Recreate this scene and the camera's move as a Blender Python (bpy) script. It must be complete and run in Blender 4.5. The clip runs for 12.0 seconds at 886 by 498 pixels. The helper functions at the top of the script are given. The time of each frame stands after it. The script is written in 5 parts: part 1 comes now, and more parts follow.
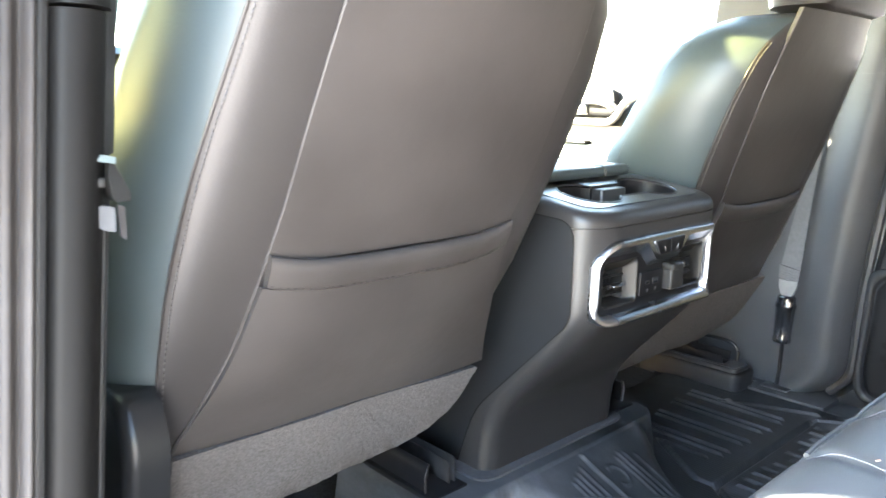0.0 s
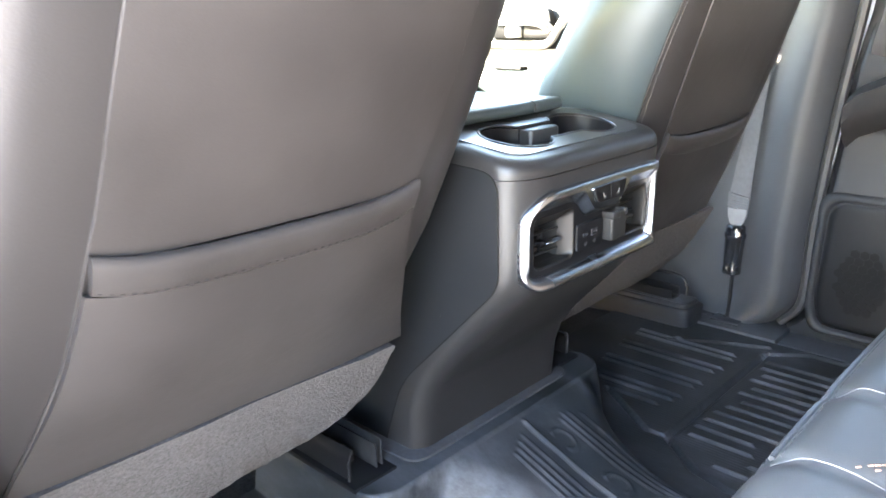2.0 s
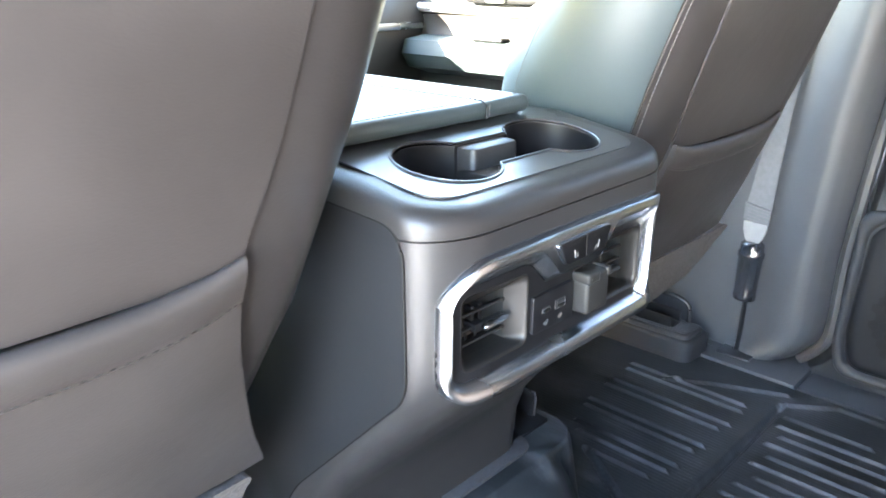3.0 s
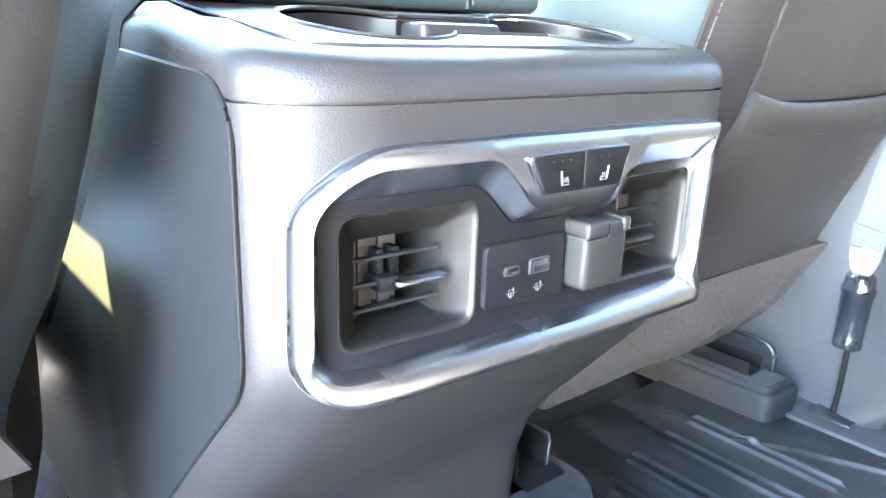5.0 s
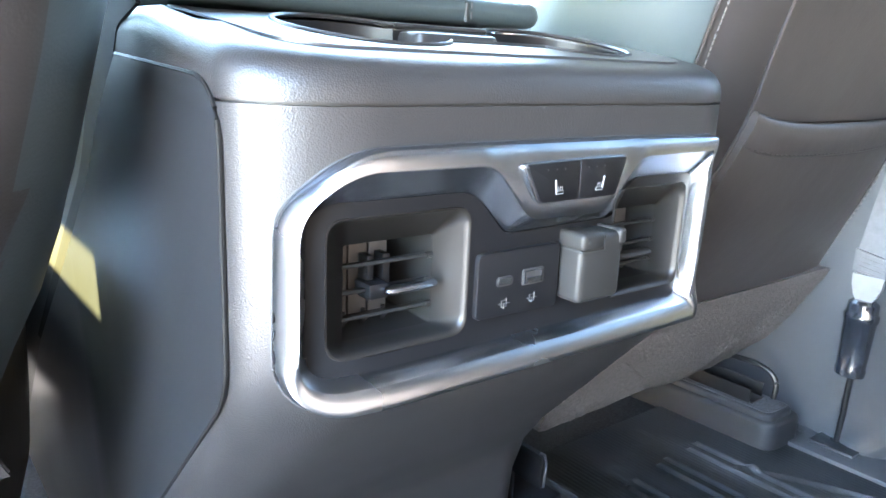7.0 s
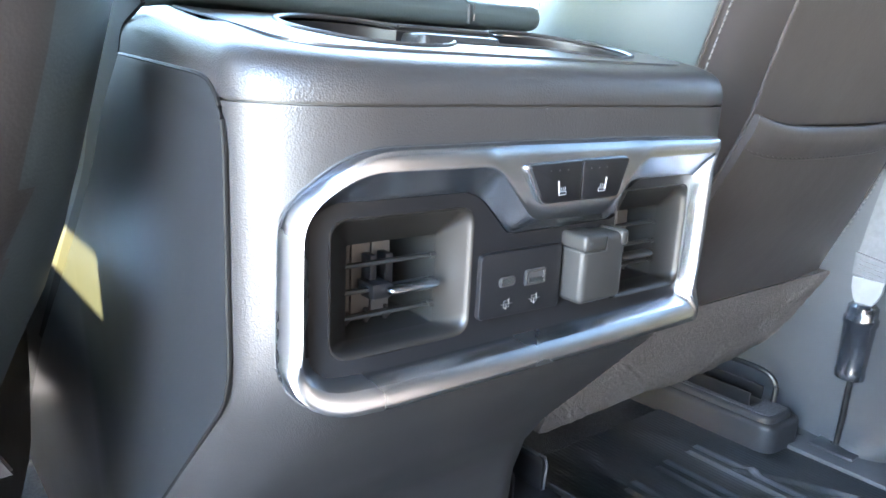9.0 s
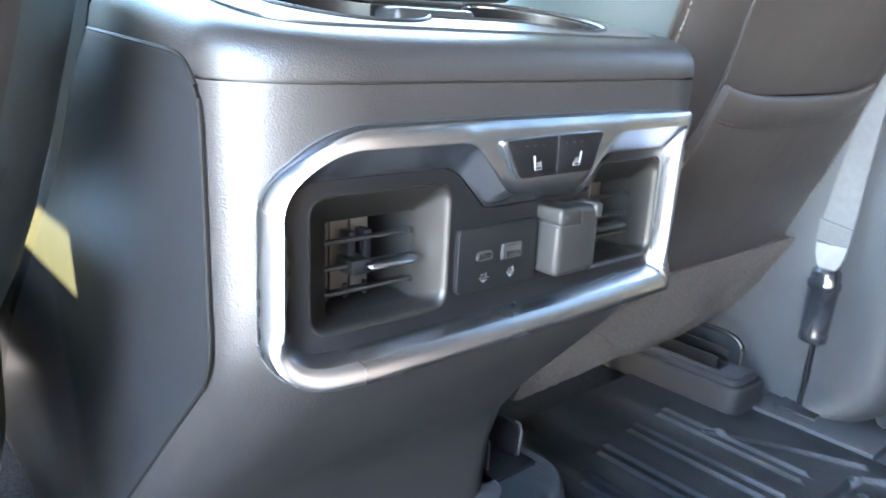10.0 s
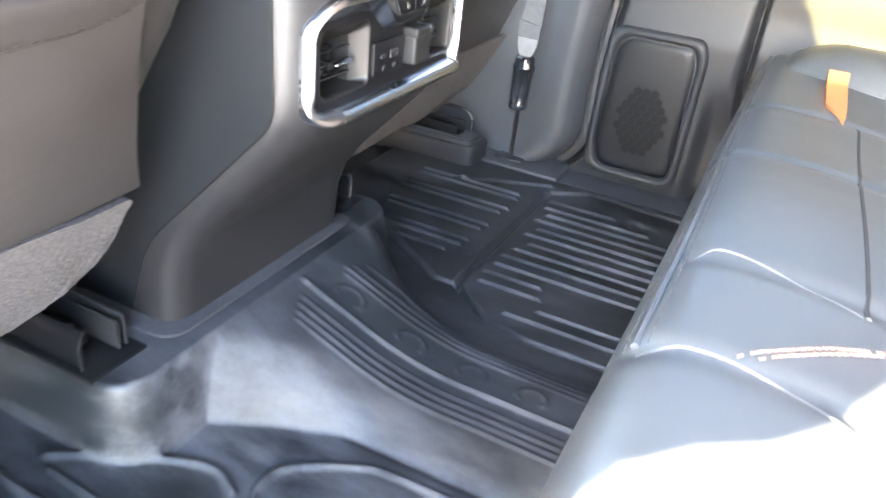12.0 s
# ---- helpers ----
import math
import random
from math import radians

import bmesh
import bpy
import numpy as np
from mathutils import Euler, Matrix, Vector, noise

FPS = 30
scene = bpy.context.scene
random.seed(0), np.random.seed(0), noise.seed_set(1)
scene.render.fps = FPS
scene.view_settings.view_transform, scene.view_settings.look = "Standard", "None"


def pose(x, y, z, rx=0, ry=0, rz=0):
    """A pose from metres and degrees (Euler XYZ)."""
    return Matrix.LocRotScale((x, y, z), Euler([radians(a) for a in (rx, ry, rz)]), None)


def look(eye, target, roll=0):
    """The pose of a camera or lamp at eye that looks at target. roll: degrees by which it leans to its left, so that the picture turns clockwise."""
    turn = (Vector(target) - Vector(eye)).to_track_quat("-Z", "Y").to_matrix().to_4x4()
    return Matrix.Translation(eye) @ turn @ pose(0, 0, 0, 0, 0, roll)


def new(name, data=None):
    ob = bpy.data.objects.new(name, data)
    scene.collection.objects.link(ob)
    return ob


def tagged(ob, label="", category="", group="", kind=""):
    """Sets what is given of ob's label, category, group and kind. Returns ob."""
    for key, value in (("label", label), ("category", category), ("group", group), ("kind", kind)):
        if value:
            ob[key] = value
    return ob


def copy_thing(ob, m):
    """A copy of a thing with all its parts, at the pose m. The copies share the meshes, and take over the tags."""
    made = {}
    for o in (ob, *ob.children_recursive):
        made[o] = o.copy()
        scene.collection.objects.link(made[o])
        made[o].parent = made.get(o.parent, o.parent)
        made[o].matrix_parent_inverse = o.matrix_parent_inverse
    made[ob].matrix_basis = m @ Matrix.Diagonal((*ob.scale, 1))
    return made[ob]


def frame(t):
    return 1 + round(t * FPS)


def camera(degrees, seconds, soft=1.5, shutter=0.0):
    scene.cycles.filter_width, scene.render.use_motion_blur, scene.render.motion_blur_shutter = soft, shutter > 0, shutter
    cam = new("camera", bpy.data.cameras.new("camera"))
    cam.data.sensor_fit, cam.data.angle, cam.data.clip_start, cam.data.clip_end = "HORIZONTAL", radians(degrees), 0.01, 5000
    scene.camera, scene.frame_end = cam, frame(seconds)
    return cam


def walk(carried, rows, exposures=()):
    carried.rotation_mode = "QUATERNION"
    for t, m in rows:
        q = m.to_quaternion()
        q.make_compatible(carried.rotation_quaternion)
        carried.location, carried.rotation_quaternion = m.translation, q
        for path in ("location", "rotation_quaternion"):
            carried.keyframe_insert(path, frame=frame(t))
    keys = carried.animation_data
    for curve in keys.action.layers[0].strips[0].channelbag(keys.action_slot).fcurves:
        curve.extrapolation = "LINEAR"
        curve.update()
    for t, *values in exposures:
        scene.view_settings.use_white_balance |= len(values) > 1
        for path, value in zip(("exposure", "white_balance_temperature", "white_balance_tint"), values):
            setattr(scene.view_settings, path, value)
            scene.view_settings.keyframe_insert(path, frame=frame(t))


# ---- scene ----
cam = camera(61.7, 12.0, soft=1.6, shutter=0.35)
PATH = [
    (0, (-0.849, -0.505, 0.637), (0.472, 0.942, 0.234), 0.6),
    (0.5, (-0.794, -0.475, 0.64), (0.577, 0.917, 0.211), -0.0),
    (1, (-0.774, -0.461, 0.639), (0.604, 0.908, 0.164), -0.5),
    (1.5, (-0.771, -0.469, 0.641), (0.605, 0.888, 0.123), -0.8),
    (2, (-0.721, -0.44, 0.644), (0.654, 0.885, 0.05), -1.7),
    (2.5, (-0.603, -0.368, 0.642), (0.774, 0.917, -0.031), -1.5),
    (2.7, (-0.539, -0.338, 0.65), (0.831, 0.947, -0.037), -1.0),
    (4.3, (-0.278, -0.237, 0.546), (0.943, 1.214, -0.09), 1.9),
    (4.5, (-0.268, -0.236, 0.529), (0.945, 1.231, -0.083), 1.8),
    (5, (-0.263, -0.234, 0.512), (0.946, 1.256, -0.05), 1.7),
    (5.5, (-0.258, -0.234, 0.504), (0.951, 1.264, -0.038), 2.2),
    (6, (-0.259, -0.236, 0.505), (0.954, 1.265, -0.019), 2.4),
    (6.5, (-0.256, -0.236, 0.505), (0.956, 1.272, -0.001), 2.4),
    (7, (-0.257, -0.235, 0.503), (0.956, 1.277, 0.008), 2.5),
    (9, (-0.259, -0.235, 0.502), (0.956, 1.277, 0.015), 2.7),
    (9.5, (-0.26, -0.236, 0.502), (0.97, 1.255, -0.012), 2.7),
    (10, (-0.263, -0.235, 0.506), (1.0, 1.208, -0.061), 2.7),
    (10.5, (-0.28, -0.249, 0.526), (1.145, 0.921, -0.251), 3.5),
    (11, (-0.351, -0.276, 0.561), (1.206, 0.557, -0.377), 6.8),
    (11.5, (-0.455, -0.304, 0.574), (1.137, 0.398, -0.413), 7.4),
    (12, (-0.605, -0.333, 0.589), (0.985, 0.376, -0.397), 6.1),
]
# seconds, stops over the base, kelvin, tint
EXPOSURES = [(0.0, -0.12, 6750, 12), (2.0, 0.02, 6650, 15), (2.7, 0.2, 6500, 14), (4.0, 1.80, 6120, 12), (5.2, 1.80, 6090, 12), (5.9, 1.34, 6000, 12), (6.3, 1.10, 6050, 12), (10.2, 0.98, 6050, 12), (10.9, 1.44, 6600, 15), (11.4, 1.34, 6700, 17), (12.0, 0.64, 6850, 17)]
BASE_EXPOSURE = 6.12
walk(cam, [(t, look(eye, target, roll)) for t, eye, target, roll in PATH],
     [(t, BASE_EXPOSURE + e, kelvin, tint) for t, e, kelvin, tint in EXPOSURES])

# ---- daylight: low sun from the driver's side and slightly ahead ----
SUN_EL, SUN_AZ = 21.0, 27.0
world = bpy.data.worlds.new("world")
scene.world = world
world.use_nodes = True
wn = world.node_tree
sky = wn.nodes.new("ShaderNodeTexSky")
sky.sky_type, sky.sun_disc = "NISHITA", False
sky.sun_elevation = radians(SUN_EL)
sky.sun_rotation = radians(-(90 - SUN_AZ))
sky.air_density, sky.dust_density = 1.0, 0.6
wn.links.new(sky.outputs[0], wn.nodes["Background"].inputs[0])
wn.nodes["Background"].inputs[1].default_value = 0.15
sun_way = Vector((-math.cos(radians(SUN_AZ)) * math.cos(radians(SUN_EL)), math.sin(radians(SUN_AZ)) * math.cos(radians(SUN_EL)), math.sin(radians(SUN_EL))))
sun = new("sun", bpy.data.lights.new("sun", "SUN"))
sun.data.energy, sun.data.angle, sun.data.color = 4.5, radians(0.5), (1.0, 0.90, 0.75)
sun.matrix_world = look(sun_way * 20, (0, 0, 0))


# ---- materials ----
def material(name, color, rough=0.5, metal=0.0, bump=(), spots=0.0, spot_scale=8.0, spec=0.5, coat=0.0, tint=None, rough_var=0.08, specks=0.0):
    """bump: rows of (kind, scale, strength, distance)."""
    m = bpy.data.materials.new(name)
    m.use_nodes = True
    nt, b = m.node_tree, m.node_tree.nodes["Principled BSDF"]
    tc = nt.nodes.new("ShaderNodeTexCoord")
    b.inputs["Metallic"].default_value = metal
    b.inputs["Specular IOR Level"].default_value = spec
    b.inputs["Coat Weight"].default_value = coat
    b.inputs["Coat Roughness"].default_value = 0.08
    large = nt.nodes.new("ShaderNodeTexNoise")
    large.inputs["Scale"].default_value, large.inputs["Detail"].default_value = spot_scale, 6
    nt.links.new(tc.outputs["Object"], large.inputs["Vector"])
    ramp = nt.nodes.new("ShaderNodeMapRange")
    ramp.inputs["From Min"].default_value, ramp.inputs["From Max"].default_value = 0.35, 0.7
    ramp.inputs["To Min"].default_value, ramp.inputs["To Max"].default_value = 0.0, 1.0
    nt.links.new(large.outputs["Fac"], ramp.inputs["Value"])
    mix = nt.nodes.new("ShaderNodeMix")
    mix.data_type = "RGBA"
    other = tint or tuple(min(1, c * (1 + spots)) for c in color)
    mix.inputs[6].default_value, mix.inputs[7].default_value = (*color, 1), (*other, 1)
    nt.links.new(ramp.outputs["Result"], mix.inputs["Factor"])
    nt.links.new(mix.outputs[2], b.inputs["Base Color"])
    if specks:
        dust, near, some, both, over = (nt.nodes.new(k) for k in ("ShaderNodeTexVoronoi", "ShaderNodeMath", "ShaderNodeMath", "ShaderNodeMath", "ShaderNodeMix"))
        dust.inputs["Scale"].default_value = specks
        near.operation, some.operation, both.operation = "LESS_THAN", "GREATER_THAN", "MULTIPLY"
        near.inputs[1].default_value, some.inputs[1].default_value = 0.024, 0.60
        nt.links.new(tc.outputs["Object"], dust.inputs["Vector"])
        nt.links.new(dust.outputs["Distance"], near.inputs[0])
        nt.links.new(dust.outputs["Color"], some.inputs[0])
        nt.links.new(near.outputs[0], both.inputs[0])
        nt.links.new(some.outputs[0], both.inputs[1])
        over.data_type = "RGBA"
        over.inputs[7].default_value = (0.13, 0.125, 0.12, 1)
        nt.links.new(mix.outputs[2], over.inputs[6])
        nt.links.new(both.outputs[0], over.inputs["Factor"])
        nt.links.new(over.outputs[2], b.inputs["Base Color"])
    rr = nt.nodes.new("ShaderNodeMapRange")
    rr.inputs["To Min"].default_value, rr.inputs["To Max"].default_value = max(0.02, rough - rough_var), min(1, rough + rough_var)
    nt.links.new(large.outputs["Fac"], rr.inputs["Value"])
    nt.links.new(rr.outputs["Result"], b.inputs["Roughness"])
    last = None
    for kind, scale, strength, distance in bump:
        if kind in ("cells", "pebble"):
            tex = nt.nodes.new("ShaderNodeTexVoronoi")
            tex.feature = "SMOOTH_F1" if kind == "cells" else "F1"
            out = tex.outputs["Distance"]
        elif kind == "weave":
            tex = nt.nodes.new("ShaderNodeTexWave")
            tex.inputs["Distortion"].default_value = 1.0
            out = tex.outputs["Fac"]
        else:
            tex = nt.nodes.new("ShaderNodeTexNoise")
            tex.inputs["Detail"].default_value = 3
            out = tex.outputs["Fac"]
        tex.inputs["Scale"].default_value = scale
        nt.links.new(tc.outputs["Object"], tex.inputs["Vector"])
        bn = nt.nodes.new("ShaderNodeBump")
        bn.inputs["Strength"].default_value, bn.inputs["Distance"].default_value = strength, distance
        nt.links.new(out, bn.inputs["Height"])
        if last:
            nt.links.new(last.outputs["Normal"], bn.inputs["Normal"])
        last = bn
    if last:
        nt.links.new(last.outputs["Normal"], b.inputs["Normal"])
    return m


def clear_glass(name, color, gloss=0.06):
    m = bpy.data.materials.new(name)
    m.use_nodes = True
    nt = m.node_tree
    nt.nodes.clear()
    out, mix = nt.nodes.new("ShaderNodeOutputMaterial"), nt.nodes.new("ShaderNodeMixShader")
    tr, gl = nt.nodes.new("ShaderNodeBsdfTransparent"), nt.nodes.new("ShaderNodeBsdfGlossy")
    tr.inputs["Color"].default_value, gl.inputs["Roughness"].default_value = (*color, 1), 0.02
    mix.inputs[0].default_value = gloss
    nt.links.new(tr.outputs[0], mix.inputs[1])
    nt.links.new(gl.outputs[0], mix.inputs[2])
    nt.links.new(mix.outputs[0], out.inputs[0])
    return m


LEATHER = material("black_leather", (0.026, 0.023, 0.022), 0.38, bump=(("pebble", 620, 0.09, 0.0005), ("noise", 60, 0.07, 0.002)), spots=0.25, spot_scale=5, spec=0.38)
SMOOTH_LEATHER = material("smooth_black_leather", (0.030, 0.0262, 0.0245), 0.37, bump=(("cells", 900, 0.12, 0.0006), ("noise", 22, 0.16, 0.004)), spots=0.45, spot_scale=7, spec=0.36)
BENCH_LEATHER = material("bench_leather", (0.044, 0.050, 0.054), 0.36, bump=(("cells", 850, 0.10, 0.0006), ("noise", 14, 0.16, 0.005)), spots=0.25)
# The black leather made lighter and bluer, with sky light put into its colour.
SKYLIT_LEATHER = material("skylit_leather", (0.034, 0.045, 0.048), 0.46, bump=(("pebble", 620, 0.10, 0.0005), ("noise", 40, 0.06, 0.003)), spots=0.2, spot_scale=6)
ACCENT = material("tan_leather", (0.36, 0.13, 0.045), 0.5, bump=(("cells", 500, 0.2, 0.0006),), spots=0.2)
GRAINED = material("grained_plastic", (0.0155, 0.0145, 0.0145), 0.42, bump=(("pebble", 1300, 0.30, 0.0004), ("noise", 2200, 0.06, 0.0002)), spots=0.25, spec=0.44, specks=75)
PLASTIC = material("fine_plastic", (0.010, 0.0105, 0.0115), 0.32, bump=(("noise", 1500, 0.10, 0.0002),), spots=0.15, spec=0.24, specks=60, rough_var=0.05)
TRIM = material("trim_plastic", (0.034, 0.035, 0.037), 0.52, bump=(("noise", 1100, 0.22, 0.0004), ("noise", 25, 0.05, 0.003)), spots=0.2, spec=0.27)
DOORTRIM = material("door_plastic", (0.019, 0.0195, 0.021), 0.46, bump=(("noise", 1100, 0.22, 0.0004), ("noise", 25, 0.05, 0.003)), spots=0.2, spec=0.17)
# Darker than TRIM: the missing open door's shade is put into this colour.
NEARTRIM = material("shaded_pillar_plastic", (0.006, 0.0057, 0.0055), 0.55, bump=(("noise", 1100, 0.2, 0.0004),), spots=0.3, spec=0.13)
DARK = material("matt_black_plastic", (0.0055, 0.0055, 0.0062), 0.36, bump=(("noise", 1300, 0.12, 0.0003),), spots=0.3, spec=0.18, specks=110)
GLOSS = material("piano_black", (0.012, 0.013, 0.016), 0.22, bump=(("noise", 900, 0.03, 0.0002),), spots=0.5, coat=0.3)
VENT = material("vent_plastic", (0.0085, 0.0078, 0.0072), 0.38, bump=(("noise", 1200, 0.08, 0.0003),), spots=0.2, spec=0.22)
CHROME = material("satin_chrome", (0.34, 0.36, 0.39), 0.27, metal=1.0, bump=(("noise", 500, 0.03, 0.0003),), spots=0.1, rough_var=0.05)
SMOKED = material("smoked_chrome", (0.42, 0.47, 0.53), 0.30, metal=1.0, bump=(("noise", 400, 0.03, 0.0003),), spots=0.15, rough_var=0.05)
STEEL = material("rail_steel", (0.05, 0.05, 0.053), 0.34, metal=0.8, bump=(("noise", 300, 0.1, 0.0005),), spots=0.8, spot_scale=30)
BRIGHT = material("bright_metal", (0.42, 0.415, 0.40), 0.36, metal=0.85, spots=0.1)
CAPGREY = material("socket_cap_plastic", (0.014, 0.0138, 0.0135), 0.48, bump=(("noise", 1200, 0.15, 0.0003),), spots=0.15, spec=0.24)
SPEAKER = material("speaker_plastic", (0.0075, 0.008, 0.009), 0.42, bump=(("noise", 900, 0.3, 0.0005),), spots=0.3, spec=0.16)
GRILLE = material("speaker_mesh", (0.0052, 0.0052, 0.0052), 0.6, bump=(("noise", 1500, 0.4, 0.0005),), spots=0.3, spec=0.10)
TUNNEL = material("tunnel_carpet_fibre", (0.034, 0.034, 0.037), 0.97, bump=(("noise", 900, 0.6, 0.0015),), spots=0.3, spot_scale=160, spec=0.12)
ICON = material("grey_print", (0.045, 0.045, 0.045), 0.6)
VANE = material("vane_plastic", (0.038, 0.035, 0.033), 0.5, spots=0.2, spot_scale=60)
CARPET = material("grey_carpet", (0.066, 0.060, 0.058), 0.97, bump=(("noise", 900, 0.9, 0.0025), ("noise", 260, 0.5, 0.003)), spots=0.7, spot_scale=330, spec=0.15)
FLOORCARPET = material("dark_carpet", (0.035, 0.035, 0.038), 0.97, bump=(("noise", 800, 0.9, 0.003),), spots=1.0, spot_scale=300, spec=0.15)


def dusty_lit_rubber():
    """Glossy black rubber with dust and dried smears; doorway light is put into the dust's colour."""
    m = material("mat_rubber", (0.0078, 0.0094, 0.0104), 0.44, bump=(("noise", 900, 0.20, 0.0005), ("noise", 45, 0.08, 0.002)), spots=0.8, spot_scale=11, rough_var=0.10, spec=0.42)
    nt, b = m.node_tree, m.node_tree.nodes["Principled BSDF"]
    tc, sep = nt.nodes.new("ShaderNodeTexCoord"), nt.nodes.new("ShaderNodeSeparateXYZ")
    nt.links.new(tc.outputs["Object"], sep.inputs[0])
    # Lightens towards the doorway and tunnel: dust plus daylight painted into the colour.
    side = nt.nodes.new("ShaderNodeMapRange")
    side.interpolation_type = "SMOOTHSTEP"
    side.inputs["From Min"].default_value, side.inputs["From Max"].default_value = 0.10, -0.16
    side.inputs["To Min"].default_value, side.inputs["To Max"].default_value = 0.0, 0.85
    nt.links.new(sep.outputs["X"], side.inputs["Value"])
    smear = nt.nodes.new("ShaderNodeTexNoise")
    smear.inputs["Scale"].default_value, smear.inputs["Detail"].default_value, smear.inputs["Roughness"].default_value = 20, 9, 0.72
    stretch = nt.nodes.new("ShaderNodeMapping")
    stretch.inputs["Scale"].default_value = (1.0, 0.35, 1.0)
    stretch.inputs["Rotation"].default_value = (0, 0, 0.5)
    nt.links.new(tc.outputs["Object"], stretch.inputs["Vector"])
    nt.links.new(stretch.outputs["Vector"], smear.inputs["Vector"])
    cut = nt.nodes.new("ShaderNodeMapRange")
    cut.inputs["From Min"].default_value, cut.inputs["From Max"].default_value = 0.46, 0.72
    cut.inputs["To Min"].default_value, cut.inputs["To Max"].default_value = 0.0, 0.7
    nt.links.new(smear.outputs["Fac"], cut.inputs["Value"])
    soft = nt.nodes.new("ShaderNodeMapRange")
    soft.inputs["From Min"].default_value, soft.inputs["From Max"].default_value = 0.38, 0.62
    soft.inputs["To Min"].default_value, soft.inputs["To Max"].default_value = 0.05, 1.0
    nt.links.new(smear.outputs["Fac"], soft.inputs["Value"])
    lit_dust, most, lit_side = nt.nodes.new("ShaderNodeMath"), nt.nodes.new("ShaderNodeMath"), nt.nodes.new("ShaderNodeMath")
    lit_dust.operation, most.operation, lit_side.operation = "MULTIPLY", "MAXIMUM", "MULTIPLY"
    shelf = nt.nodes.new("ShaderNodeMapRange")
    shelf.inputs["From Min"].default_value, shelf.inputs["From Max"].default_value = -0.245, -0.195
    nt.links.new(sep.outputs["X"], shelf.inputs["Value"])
    nt.links.new(side.outputs["Result"], lit_side.inputs[0])
    nt.links.new(shelf.outputs["Result"], lit_side.inputs[1])
    nt.links.new(lit_side.outputs[0], lit_dust.inputs[0])
    nt.links.new(soft.outputs["Result"], lit_dust.inputs[1])
    nt.links.new(lit_dust.outputs[0], most.inputs[0])
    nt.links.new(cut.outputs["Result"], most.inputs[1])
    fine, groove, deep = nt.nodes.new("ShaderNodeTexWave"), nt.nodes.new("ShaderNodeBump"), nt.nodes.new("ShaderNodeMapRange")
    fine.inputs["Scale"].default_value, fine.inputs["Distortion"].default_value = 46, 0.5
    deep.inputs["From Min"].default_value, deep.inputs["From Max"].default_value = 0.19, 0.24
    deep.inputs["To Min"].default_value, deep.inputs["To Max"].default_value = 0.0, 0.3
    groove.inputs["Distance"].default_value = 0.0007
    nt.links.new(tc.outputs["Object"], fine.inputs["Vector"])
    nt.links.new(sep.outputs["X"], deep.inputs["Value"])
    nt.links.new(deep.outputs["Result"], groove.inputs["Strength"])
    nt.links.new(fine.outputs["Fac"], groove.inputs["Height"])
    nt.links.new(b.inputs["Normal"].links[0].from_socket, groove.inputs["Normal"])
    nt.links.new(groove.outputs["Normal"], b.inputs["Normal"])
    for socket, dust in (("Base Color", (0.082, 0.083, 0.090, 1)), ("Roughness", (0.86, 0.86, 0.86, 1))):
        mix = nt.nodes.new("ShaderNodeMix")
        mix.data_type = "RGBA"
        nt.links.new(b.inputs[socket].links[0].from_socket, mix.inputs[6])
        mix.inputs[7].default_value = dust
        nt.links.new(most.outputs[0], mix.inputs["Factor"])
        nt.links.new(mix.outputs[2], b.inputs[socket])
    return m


RUBBER = dusty_lit_rubber()
SEAL = material("door_seal_rubber", (0.016, 0.016, 0.017), 0.55, bump=(("noise", 600, 0.12, 0.0004),), spots=0.3)
WEB = material("belt_webbing", (0.058, 0.058, 0.060), 0.75, bump=(("weave", 420, 0.5, 0.0006),), spots=0.25, spot_scale=120, spec=0.3)
STITCH = material("grey_thread", (0.075, 0.07, 0.068), 0.8, spots=0.2, spot_scale=300)
BENCHSTITCH = material("slate_thread", (0.060, 0.066, 0.070), 0.8, spots=0.2, spot_scale=300)
TANSTITCH = material("tan_thread", (0.22, 0.13, 0.095), 0.8, spots=0.2, spot_scale=300)
HEAD = material("headliner_cloth", (0.16, 0.155, 0.15), 0.95, bump=(("noise", 700, 0.3, 0.001),), spots=0.1)
PAINT = material("silver_paint", (0.60, 0.60, 0.60), 0.3, metal=0.3, coat=0.6, spots=0.05)
FLANGE = material("body_sealer", (0.030, 0.0265, 0.025), 0.65, bump=(("noise", 90, 0.1, 0.001),), spots=0.3, spot_scale=20, spec=0.25)
CONCRETE = material("grey_pavement", (0.50, 0.465, 0.43), 0.9, bump=(("noise", 40, 0.4, 0.01),), spots=0.3, spot_scale=3)
WHITE = material("white_print", (0.13, 0.13, 0.13), 0.6)
GLASS = clear_glass("tinted_glass", (0.58, 0.575, 0.40))
PRIVACY = clear_glass("privacy_glass", (0.20, 0.20, 0.19))
REARGLASS = clear_glass("rear_window_glass", (0.05, 0.05, 0.05))
WINDSCREEN = clear_glass("windscreen_glass", (0.86, 0.88, 0.84))

# ---- building helpers ----
ORIGIN = {}


def root(name, at, label, category, group="", kind=""):
    ob = new(name)
    ob.location = at
    ORIGIN[ob] = Vector(at)
    return tagged(ob, label, category, group, kind)


def to_mesh(bm, name, mat, at=Vector(), angle=38):
    bmesh.ops.recalc_face_normals(bm, faces=bm.faces)
    bmesh.ops.translate(bm, verts=bm.verts, vec=-at)
    me = bpy.data.meshes.new(name)
    bm.to_mesh(me)
    bm.free()
    me.materials.append(mat)
    me.shade_smooth()
    me.set_sharp_from_angle(angle=radians(angle))
    return me


